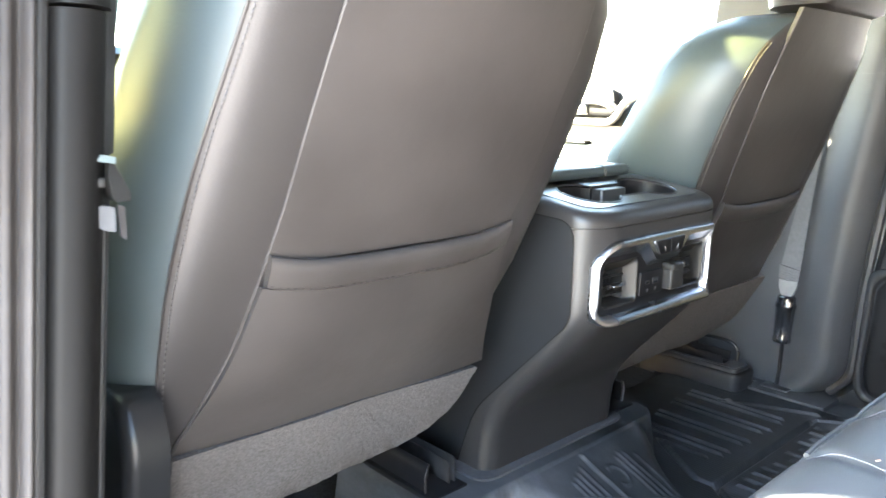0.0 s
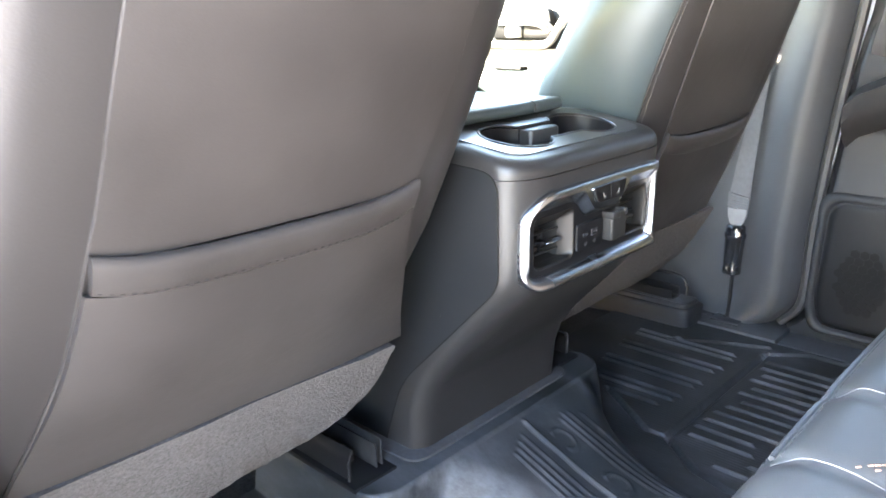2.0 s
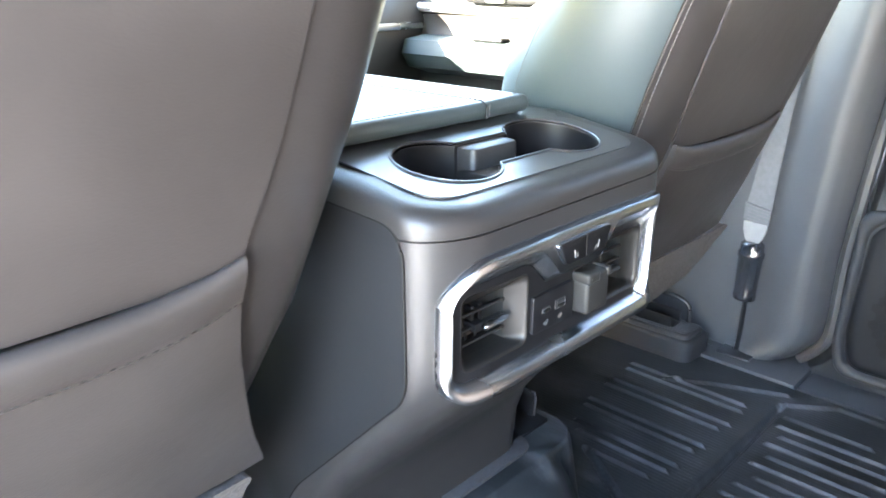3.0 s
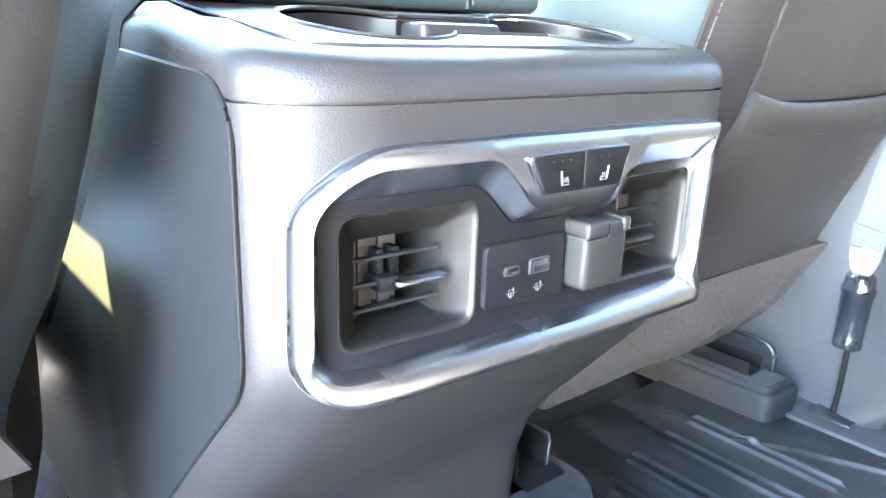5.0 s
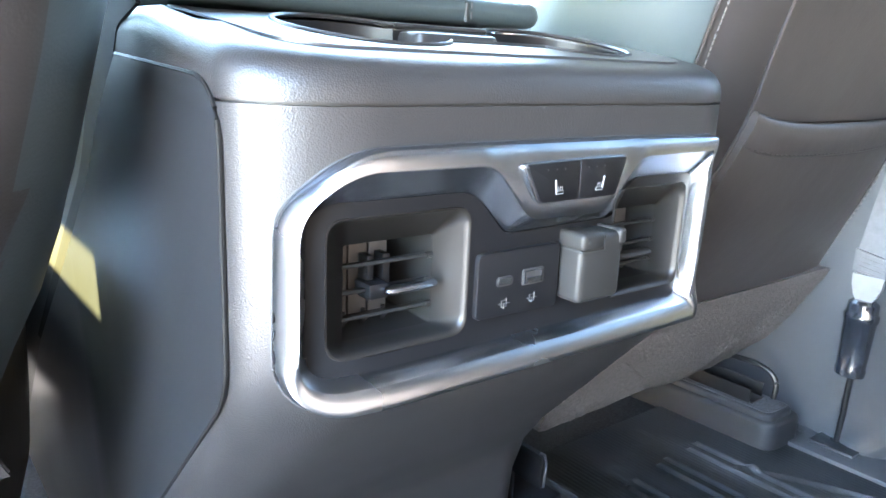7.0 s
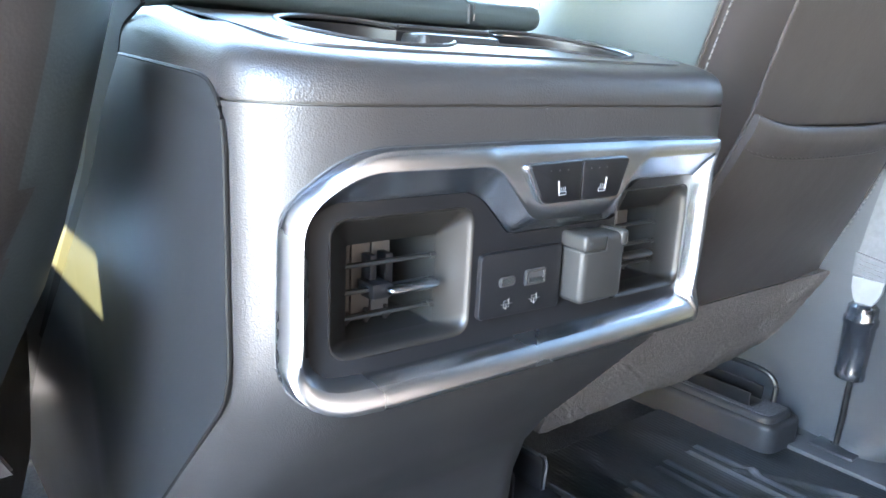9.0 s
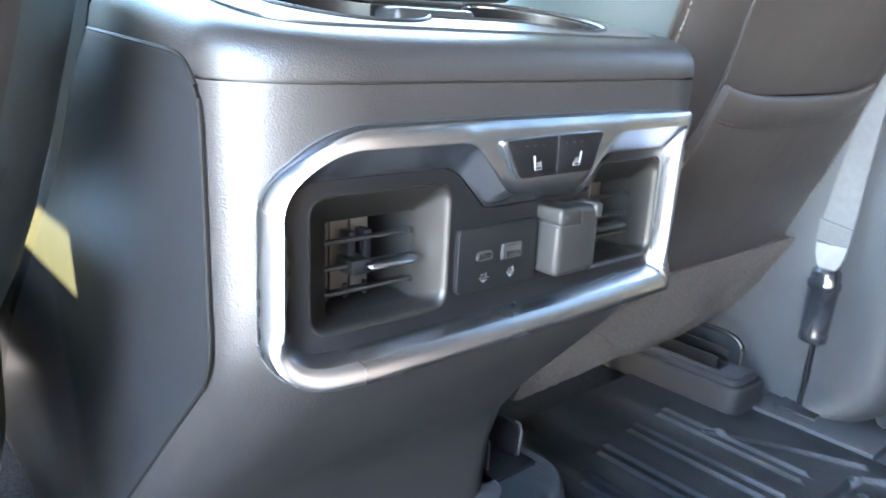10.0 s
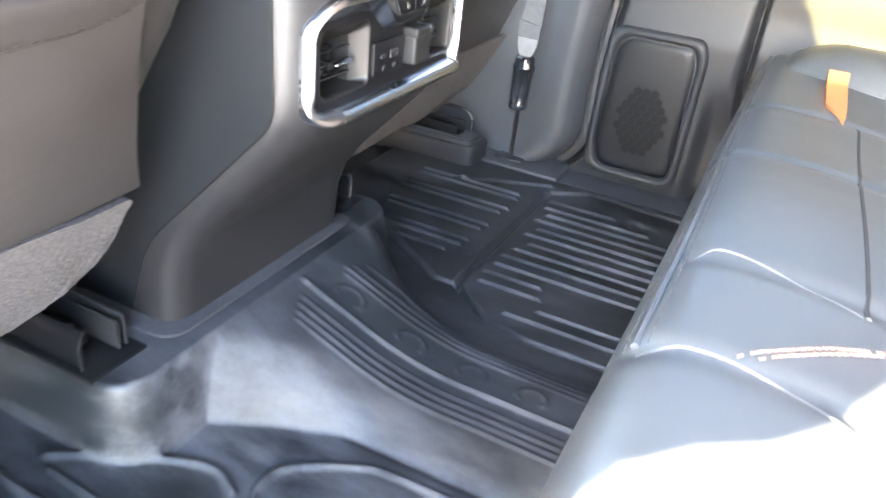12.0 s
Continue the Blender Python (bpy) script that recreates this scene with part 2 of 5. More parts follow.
def part(name, bm, mat, parent, label="", angle=38):
    at = ORIGIN[parent]
    ob = new(name, to_mesh(bm, name, mat, at, angle))
    ob.parent = parent
    ORIGIN[ob] = at
    return tagged(ob, label)


def thing(name, bm, mat, label, category, group="", kind="", angle=38):
    ob = new(name, to_mesh(bm, name, mat, Vector(), angle))
    ORIGIN[ob] = Vector()
    return tagged(ob, label, category, group, kind)


def join(*bms):
    out = bmesh.new()
    for b in bms:
        me = bpy.data.meshes.new("tmp")
        b.to_mesh(me)
        b.free()
        out.from_mesh(me)
        bpy.data.meshes.remove(me)
    return out


def rbox(x0, x1, y0, y1, z0, z1, r=0.0, seg=2):
    bm = bmesh.new()
    bmesh.ops.create_cube(bm, size=1)
    for v in bm.verts:
        v.co = Vector(((x0 + x1) / 2 + v.co.x * (x1 - x0), (y0 + y1) / 2 + v.co.y * (y1 - y0), (z0 + z1) / 2 + v.co.z * (z1 - z0)))
    if r:
        bmesh.ops.bevel(bm, geom=bm.edges[:], offset=r, segments=seg, profile=0.5, affect="EDGES")
    return bm


def fillet(pts, r, seg=5):
    """Round the corners of a closed 2D outline; r is one radius or one for each corner."""
    out, n = [], len(pts)
    for i, p in enumerate(pts):
        ri = r[i] if isinstance(r, (list, tuple)) else r
        p, a, b = Vector(p), Vector(pts[i - 1]), Vector(pts[(i + 1) % n])
        d0, d1 = (a - p), (b - p)
        ri = min(ri, d0.length * 0.48, d1.length * 0.48)
        if ri <= 1e-6:
            out.append(tuple(p))
            continue
        p0, p1 = p + d0.normalized() * ri, p + d1.normalized() * ri
        for k in range(seg + 1):
            t = k / seg
            out.append(tuple(p0 * (1 - t) ** 2 + p * 2 * t * (1 - t) + p1 * t * t))
    return out


def prism(outline, axis, a, b, bevel=0.0, seg=2, bend=None):
    """An outline in the two other axes (in the order x, y, z), pulled from a to b along axis."""
    bm = bmesh.new()

    def at(u, v, w):
        return {"x": (w, u, v), "y": (u, w, v), "z": (u, v, w)}[axis]
    lo = [bm.verts.new(at(u, v, a)) for u, v in outline]
    hi = [bm.verts.new(at(u, v, b)) for u, v in outline]
    bm.faces.new(lo)
    top = bm.faces.new(hi)
    n = len(outline)
    for i in range(n):
        bm.faces.new((lo[i], lo[(i + 1) % n], hi[(i + 1) % n], hi[i]))
    if bevel:
        bmesh.ops.recalc_face_normals(bm, faces=bm.faces)
        bmesh.ops.bevel(bm, geom=list(top.edges), offset=bevel, segments=seg, profile=0.5, affect="EDGES")
    return bm


def plate(outline, holes, axis, w, thick=0.0):
    """A flat sheet with holes, optionally thickened along axis."""
    bm = bmesh.new()
    edges = []
    for loop in (outline, *holes):
        vs = [bm.verts.new({"x": (w, u, v), "y": (u, w, v), "z": (u, v, w)}[axis]) for u, v in loop]
        edges += [bm.edges.new((vs[i], vs[(i + 1) % len(vs)])) for i in range(len(vs))]
    bmesh.ops.triangle_fill(bm, use_beauty=True, use_dissolve=False, edges=edges)
    if thick:
        geo = bmesh.ops.extrude_face_region(bm, geom=bm.faces[:])
        d = {"x": (thick, 0, 0), "y": (0, thick, 0), "z": (0, 0, thick)}[axis]
        bmesh.ops.translate(bm, verts=[g for g in geo["geom"] if isinstance(g, bmesh.types.BMVert)], vec=d)
    return bm


def loft(rings, caps=True, closed=True):
    bm = bmesh.new()
    rows = [[bm.verts.new(p) for p in ring] for ring in rings]
    n = len(rows[0])
    for r0, r1 in zip(rows, rows[1:]):
        for i in range(n if closed else n - 1):
            j = (i + 1) % n
            bm.faces.new((r0[i], r0[j], r1[j], r1[i]))
    if caps and closed:
        bm.faces.new(rows[0])
        bm.faces.new(rows[-1])
    return bm


def curve(pts, n=12, closed=False):
    """Catmull-Rom through points of any dimension."""
    pts = [Vector(p) for p in pts]
    out, m = [], len(pts)
    for i in range(m if closed else m - 1):
        if closed:
            p0, p1, p2, p3 = pts[i - 1], pts[i], pts[(i + 1) % m], pts[(i + 2) % m]
        else:
            p0, p1, p2, p3 = pts[max(i - 1, 0)], pts[i], pts[i + 1], pts[min(i + 2, m - 1)]
        for k in range(n):
            t = k / n
            out.append(0.5 * ((2 * p1) + (p2 - p0) * t + (2 * p0 - 5 * p1 + 4 * p2 - p3) * t * t + (3 * p1 - p0 - 3 * p2 + p3) * t ** 3))
    if not closed:
        out.append(pts[-1])
    return out


def tube(pts, r, sides=8, ry=None, up=(0, 0, 1)):
    """A round or oval rod along a line of points."""
    pts = [Vector(p) for p in pts]
    rings = []
    for i, p in enumerate(pts):
        d = (pts[min(i + 1, len(pts) - 1)] - pts[max(i - 1, 0)]).normalized()
        u = Vector(up)
        if abs(d.dot(u)) > 0.95:
            u = Vector((0, 1, 0)) if abs(d.y) < 0.9 else Vector((1, 0, 0))
        a = d.cross(u).normalized()
        c = a.cross(d)
        rings.append([p + a * r * math.cos(2 * math.pi * k / sides) + c * (ry or r) * math.sin(2 * math.pi * k / sides) for k in range(sides)])
    return loft(rings)


def sheet(fn, us, vs, thick=None):
    """A surface fn(u, v); thick is a vector towards its back, for a solid sheet."""
    bm = bmesh.new()
    rows = [[bm.verts.new(fn(u, v)) for u in us] for v in vs]
    if thick is not None:
        back = [[bm.verts.new(Vector(fn(u, v)) + Vector(thick)) for u in us] for v in vs]
    nu, nv = len(us), len(vs)
    for j in range(nv - 1):
        for i in range(nu - 1):
            bm.faces.new((rows[j][i], rows[j][i + 1], rows[j + 1][i + 1], rows[j + 1][i]))
            if thick is not None:
                bm.faces.new((back[j][i], back[j + 1][i], back[j + 1][i + 1], back[j][i + 1]))
    if thick is not None:
        rim = [(0, i) for i in range(nu)] + [(j, nu - 1) for j in range(1, nv)] + [(nv - 1, i) for i in range(nu - 2, -1, -1)] + [(j, 0) for j in range(nv - 2, 0, -1)]
        for k in range(len(rim)):
            (a, b), (c, d) = rim[k], rim[(k + 1) % len(rim)]
            bm.faces.new((rows[a][b], back[a][b], back[c][d], rows[c][d]))
    return bm


def span(a, b, n):
    return [a + (b - a) * i / (n - 1) for i in range(n)]


def lerp_table(table, t):
    if t <= table[0][0]:
        return table[0][1]
    for (a, p), (b, q) in zip(table, table[1:]):
        if t <= b:
            k = (t - a) / (b - a)
            return p + (q - p) * k
    return table[-1][1]


def soft_table(table, t):
    """The same, with no kinks."""
    n = len(table)
    if t <= table[0][0]:
        return table[0][1]
    if t >= table[-1][0]:
        return table[-1][1]
    i = max(k for k in range(n - 1) if table[k][0] <= t)

    def slope(k):
        a, b = max(k - 1, 0), min(k + 1, n - 1)
        return (table[b][1] - table[a][1]) / (table[b][0] - table[a][0])
    (x0, y0), (x1, y1) = table[i], table[i + 1]
    h = x1 - x0
    u = (t - x0) / h
    return (y0 * (1 + 2 * u) * (1 - u) ** 2 + slope(i) * h * u * (1 - u) ** 2 + y1 * u * u * (3 - 2 * u) - slope(i + 1) * h * u * u * (1 - u))


def smooth(t):
    t = max(0.0, min(1.0, t))
    return t * t * (3 - 2 * t)


def stitches(pts, step=0.006, length=0.0038, r=0.0006):
    """A row of thread stitches along a line."""
    pts = [Vector(p) for p in pts]
    bms, carry = [], 0.0
    for a, b in zip(pts, pts[1:]):
        d = (b - a)
        if d.length < 1e-6:
            continue
        u, s = d.normalized(), carry
        while s + length < d.length:
            bms.append(tube([a + u * s, a + u * (s + length / 2), a + u * (s + length)], r, 5))
            s += step
        carry = max(0.0, s - d.length)
    return join(*bms)


def carve(bm, cutters):
    """Cut closed shapes out of a closed shape."""
    def solid(b):
        bmesh.ops.recalc_face_normals(b, faces=b.faces)
        me = bpy.data.meshes.new("tmp")
        b.to_mesh(me)
        b.free()
        return new("tmp", me)
    base, tools = solid(bm), [solid(c) for c in cutters]
    for t in tools:
        mod = base.modifiers.new("cut", "BOOLEAN")
        mod.operation, mod.object, mod.solver = "DIFFERENCE", t, "EXACT"
    me = bpy.data.meshes.new_from_object(base.evaluated_get(bpy.context.evaluated_depsgraph_get()))
    out = bmesh.new()
    out.from_mesh(me)
    bpy.data.meshes.remove(me)
    for o in (base, *tools):
        old = o.data
        bpy.data.objects.remove(o)
        bpy.data.meshes.remove(old)
    return out

# ---- ground and cab shell ----
thing("ground", sheet(lambda u, v: (u, v, -0.78), span(-300, 300, 7), span(-300, 300, 7), (0, 0, -0.2)), CONCRETE, "grey paved ground outside the cab", "ground", kind="structure")
thing("floor", rbox(-0.80, 0.80, -0.92, 1.40, -0.07, -0.022, 0.004), FLOORCARPET, "dark carpeted cab floor", "floor", kind="structure")
thing("ceiling", rbox(-0.74, 0.74, -0.95, 0.87, 1.19, 1.24, 0.02), HEAD, "pale cloth headliner of the cab roof", "ceiling", kind="structure")
thing("wall_rear", join(rbox(-0.80, 0.80, -0.99, -0.93, -0.05, 0.66, 0.01), rbox(-0.80, 0.80, -0.98, -0.94, 1.10, 1.20, 0.01),
                        rbox(-0.80, -0.66, -0.98, -0.94, 0.66, 1.10, 0.01), rbox(0.66, 0.80, -0.98, -0.94, 0.66, 1.10, 0.01)), TRIM, "dark rear wall of the cab", "wall", kind="structure")


thing("rear_window", sheet(lambda x, z: (x, -0.958, z), span(-0.66, 0.66, 4), span(0.66, 1.10, 4), (0, -0.004, 0)), REARGLASS, "dark tinted rear window of the cab", "window", kind="structure")


for s in (-1, 1):
    thing("quarter_panel_%d" % (1 if s < 0 else 2), prism(fillet([(-0.735 if s < 0 else -0.775, -0.06), (-0.95, -0.06), (-0.95, 1.19), (-0.70 if s < 0 else -0.80, 1.19)], 0.004, 2), "x", s * 0.775, s * 0.86, 0.006), TRIM,
          "dark rear quarter trim behind the door opening", "quarter panel", kind="structure")


def pillar_edge(z):
    return lerp_table([(0.0, 0.075), (0.02, 0.049), (0.045, 0.030), (0.08, 0.020), (0.2, 0.020), (0.434, 0.003), (0.61, -0.018), (1.2, -0.08)], z)


PILLAR_X = [(0.0, 0.835), (0.008, 0.812), (0.018, 0.793), (0.032, 0.778), (0.048, 0.772), (0.068, 0.775), (0.10, 0.787), (0.14, 0.795), (0.25, 0.797), (0.42, 0.797)]


def pillar_x(d, z):
    x = soft_table(PILLAR_X, d)
    return x - 0.010 * smooth((0.03 - z) / 0.03) * smooth((d - 0.03) / 0.05) - 0.02 * smooth((z - 0.75) / 0.4)


PD = sorted(set([d for d, _ in PILLAR_X] + span(0.0, 0.14, 24) + span(0.14, 0.42, 8)))
thing("pillar_trim_lower", sheet(lambda d, z: (pillar_x(d, z), pillar_edge(z) + d, z), PD, span(-0.02, 0.6915, 40), (0.05, 0, 0)), TRIM,
      "dark grey moulded trim on the middle pillar", "pillar trim", kind="structure")
thing("pillar_trim_upper", sheet(lambda d, z: (pillar_x(d, z) - 0.002, pillar_edge(z) + d, z), PD, span(0.690, 1.19, 24), (0.05, 0, 0)), TRIM,
      "dark grey upper trim on the middle pillar", "pillar trim", kind="structure")
thing("sill_plate", join(rbox(0.722, 0.86, 0.03, 0.42, -0.02, 0.005, 0.002), rbox(0.735, 0.86, -0.90, 0.03, -0.06, -0.004, 0.004), rbox(0.70, 0.86, 0.42, 1.42, -0.06, -0.004, 0.004)), TRIM,
      "grey plastic sill plate along the door opening", "sill plate", kind="structure")
thing("door_seal", tube(curve([(0.815, pillar_edge(z) - 0.006, z) for z in (0.01, 0.05, 0.1, 0.2, 0.35, 0.5, 0.65, 0.85, 1.1)] , 4), 0.010, 8), SEAL,
      "black rubber door seal on the pillar", "door seal", kind="structure")

# ---- passenger-side rear door ----
rear_door = root("rear_door", (0.80, -0.38, 0.0), "closed rear door with dark grey moulded trim and speaker panel", "door")


def rear_edge(z):
    return lerp_table([(0.0, -0.315), (0.10, -0.285), (0.19, -0.258), (0.25, -0.251), (0.5, -0.248)], z)


def door_x(y, z):
    front = pillar_edge(z) - 0.014
    x = lerp_table([(0.0, 0.806), (0.03, 0.793), (0.30, 0.789), (0.36, 0.800), (0.42, 0.806), (0.47, 0.792), (0.53, 0.786), (0.60, 0.800), (0.66, 0.825)], z)
    x += 0.035 * smooth(1 - (front - y) / 0.022)
    x += 0.030 * smooth((-0.190 - y) / 0.03) * smooth((0.24 - z) / 0.12) * smooth((y + 0.30) / 0.04)
    x += 0.008 * smooth((-0.228 - y) / 0.02) * smooth((z - 0.2) / 0.05) * smooth((0.42 - z) / 0.08)
    x += 0.022 * smooth(1 - abs(y - rear_edge(z)) / 0.012) * smooth((0.50 - z) / 0.06)
    return x


part("door_panel", sheet(lambda u, z: (door_x(pillar_edge(z) - 0.014 - u, z), pillar_edge(z) - 0.014 - u, z), sorted(set(span(0, 0.03, 10) + span(0.03, 0.34, 110) + span(0.34, 0.76, 14))), span(-0.03, 0.66, 94), (0.05, 0, 0)), DOORTRIM, rear_door)
part("inner_handle", tube(curve([(0.778, -0.196, 0.449), (0.765, -0.212, 0.440), (0.760, -0.240, 0.435), (0.760, -0.275, 0.434), (0.765, -0.33, 0.440), (0.775, -0.35, 0.450)], 6), 0.007, 8), CHROME, rear_door, "bright inner door handle")


def speaker_outline(inset, r, seg=7):
    a, b, c, d = -0.182 + inset, -0.001 - inset, 0.021 + inset, 0.302 - inset
    return fillet([(a + 0.004, c), (b - 0.012, c), (b, c + 0.05), (b - 0.006, d - 0.02), (b - 0.025, d), (a + 0.012, d), (a, d - 0.03)], r, seg)


def speaker_ring(steps):
    return loft([[(x, y, z) for y, z in speaker_outline(inset, max(0.012, 0.032 - inset * 0.6), 8)] for inset, x in steps], caps=False)


part("speaker_rim", speaker_ring([(-0.006, 0.795), (-0.004, 0.786), (-0.001, 0.7815), (0.003, 0.7795), (0.007, 0.7800), (0.010, 0.7830), (0.0125, 0.789)]), DOORTRIM, rear_door, "dark moulded speaker frame")
spk = part("speaker_panel", loft([[(x, y, z) for y, z in speaker_outline(inset, max(0.014, 0.030 - inset * 0.6), 8)] for inset, x in ((0.011, 0.797), (0.0125, 0.792), (0.017, 0.7885), (0.022, 0.7868), (0.028, 0.7862))]), SPEAKER, rear_door, "matt black speaker panel")
dots = []
for row in range(-4, 5):
    for col in range(-4, 5):
        y, z = -0.093 + col * 0.0165 + (row % 2) * 0.00825, 0.136 + row * 0.0143
        if ((y + 0.093) / 0.048) ** 2 + ((z - 0.136) / 0.062) ** 2 < 1:
            dots.append(prism([(y + 0.0092 * math.cos(radians(60 * k + 30)), z + 0.0092 * math.sin(radians(60 * k + 30))) for k in range(6)], "x", 0.7880, 0.7856))
part("speaker_grille", join(*dots), GRILLE, spk, "black hexagonal speaker grille")
part("armrest", loft([[(x - 0.03 * smooth((pillar_edge(z0) - 0.03 - y) / 0.08), y, z0 + dz) for x, dz in ((0.80, -0.05), (0.772, -0.03), (0.752, 0.0), (0.752, 0.03), (0.78, 0.045), (0.82, 0.04))]
                      for y, z0 in ((-0.03, 0.44), (-0.05, 0.462), (-0.10, 0.485), (-0.2, 0.50), (-0.45, 0.50), (-0.7, 0.50))]), GRAINED, rear_door)
part("upper_panel", sheet(lambda u, z: (0.80 - 0.014 * math.sin(math.pi * smooth((z - 0.52) / 0.12)) + 0.03 * smooth(1 - u / 0.03), pillar_edge(z) - 0.018 - u, z), span(0, 0.70, 30), span(0.53, 0.66, 12), (0.03, 0, 0)), LEATHER, rear_door)
part("window_pane", sheet(lambda u, z: (0.835 - 0.03 * smooth((z - 0.65) / 0.5), pillar_edge(z) - 0.03 - u, z), span(0, 0.70, 4), span(0.65, 1.16, 6), (0.004, 0, 0)), PRIVACY, rear_door, "tinted side window")
part("outer_skin", rbox(0.845, 0.90, -0.86, 0.02, -0.25, 0.66, 0.02), PAINT, rear_door, "silver painted outer skin")
part("window_frame", join(tube([(0.83, -0.78, 0.66), (0.82, -0.80, 1.15)], 0.03, 8), tube([(0.81, 0.0, 1.17), (0.81, -0.80, 1.17)], 0.025, 8)), DARK, rear_door)

# ---- passenger-side front door and dashboard ----
front_door = root("front_door", (0.82, 0.75, 0.0), "closed front passenger door with armrest and bright pull handle", "door")
part("door_panel", sheet(lambda y, z: (lerp_table([(0.0, 0.79), (0.33, 0.785), (0.40, 0.81), (0.60, 0.80), (0.693, 0.822)], z), y, z), span(0.36, 1.25, 24), span(0.0, 0.693, 30), (0.05, 0, 0)), TRIM, front_door)
part("armrest", loft([[(0.80, y, 0.435), (0.735, y, 0.455), (0.715, y, 0.485), (0.725, y, 0.515), (0.80, y, 0.525)] for y in (0.40, 0.55, 0.70, 0.85, 0.93, 0.96)]), SKYLIT_LEATHER, front_door, "padded armrest")
part("dark_band", sheet(lambda y, z: (0.7855 + 0.004 * math.cos((z - 0.545) * 90), y, z), span(0.42, 1.05, 8), span(0.523, 0.566, 8), (0.02, 0, 0)), LEATHER, front_door)
LINE = curve([(0.786, 1.0, 0.582), (0.784, 0.85, 0.578), (0.783, 0.70, 0.575), (0.783, 0.654, 0.576), (0.783, 0.630, 0.589), (0.784, 0.614, 0.613), (0.786, 0.598, 0.631), (0.790, 0.56, 0.650), (0.795, 0.50, 0.672), (0.80, 0.42, 0.688)], 6)
part("trim_line", tube(LINE, 0.010, 8), BRIGHT, front_door, "bright trim line sweeping up behind the handle")
part("handle_cup", prism(fillet([(0.625, 0.592), (0.83, 0.592), (0.83, 0.660), (0.640, 0.660)], 0.014, 5), "x", 0.80, 0.781, 0.004), DARK, front_door)
part("pull_handle", tube(curve([(0.780, 0.636, 0.612), (0.764, 0.645, 0.625), (0.758, 0.675, 0.632), (0.758, 0.74, 0.633), (0.764, 0.79, 0.634), (0.78, 0.80, 0.640)], 6), 0.011, 10), BRIGHT, front_door, "bright door pull")
part("handle_bracket", rbox(0.77, 0.79, 0.715, 0.765, 0.594, 0.622, 0.006, 3), BRIGHT, front_door)
part("switch_block", rbox(0.735, 0.765, 0.685, 0.770, 0.518, 0.528, 0.005, 3), DARK, front_door)
part("map_pocket", loft([[(0.80, y, 0.30), (0.75, y, 0.28), (0.74, y, 0.20), (0.75, y, 0.10), (0.80, y, 0.08)] for y in (0.45, 0.6, 0.8, 0.95, 1.0)]), TRIM, front_door)
part("window_pane", sheet(lambda y, z: (0.835 - 0.03 * smooth((z - 0.68) / 0.5), y, z), span(0.34, 1.15, 4), span(0.68, 1.16, 6), (0.004, 0, 0)), WINDSCREEN, front_door, "clear side window")
part("outer_skin", rbox(0.845, 0.90, 0.03, 1.40, -0.25, 0.67, 0.02), PAINT, front_door, "silver painted outer skin")
mirror = root("door_mirror", (0.90, 1.02, 0.70), "dark oval door mirror outside the front window", "door mirror")
part("mirror_housing", loft([[(0.97 + 0.085 * s * math.cos(a), y, 0.80 + 0.10 * s * math.sin(a)) for a in span(0, 2 * math.pi, 25)[:-1]] for y, s in ((1.00, 1.0), (1.02, 1.02), (1.07, 0.9), (1.11, 0.5))]), DARK, mirror)
part("mirror_glass", loft([[(0.97 + 0.075 * s * math.cos(a), y, 0.80 + 0.09 * s * math.sin(a)) for a in span(0, 2 * math.pi, 25)[:-1]] for y, s in ((0.999, 1.0), (0.996, 0.98))]), BRIGHT, mirror)
part("mirror_arm", rbox(0.84, 0.93, 1.03, 1.07, 0.72, 0.76, 0.012), DARK, mirror)

dash = root("dashboard", (0.0, 1.25, 0.0), "dark padded dashboard across the front of the cab", "dashboard")
part("dash_body", loft([[(x, 1.02, 0.30), (x, 0.98, 0.42), (x, 0.96, 0.56), (x, 1.0, 0.64), (x, 1.15, 0.68), (x, 1.42, 0.64), (x, 1.42, 0.2)] for x in (-0.79, -0.4, 0, 0.4, 0.79)]), GRAINED, dash)
part("trim_strip", rbox(-0.2, 0.78, 0.953, 0.965, 0.535, 0.55, 0.003), CHROME, dash, "bright trim strip")
wheel = root("steering_wheel", (-0.42, 0.82, 0.66), "black leather steering wheel with bright spokes", "steering wheel")
wc, wt = Vector((-0.43, 0.78, 0.66)), Matrix.Rotation(radians(-62), 3, "X")


def on_wheel(a, r):
    return wc + wt @ Vector((r * math.cos(a), r * math.sin(a), 0))


part("rim", tube([on_wheel(a, 0.185) for a in span(0, 2 * math.pi, 49)], 0.015, 8), LEATHER, wheel)
part("hub", loft([[wc + wt @ Vector((s * 0.07 * math.cos(a), s * 0.06 * math.sin(a), h)) for a in span(0, 2 * math.pi, 17)[:-1]] for s, h in ((1, -0.03), (1, 0.0), (0.8, 0.015))]), DARK, wheel)
for ang in (0.0, math.pi, -math.pi / 2):
    part("spoke", tube([on_wheel(ang, 0.06), on_wheel(ang, 0.18)], 0.016, 8), SMOKED, wheel, "smoked bright spoke")
part("column", tube([wc + wt @ Vector((0, 0, 0.0)), wc + wt @ Vector((0, 0, -0.25))], 0.04, 10), DARK, wheel)

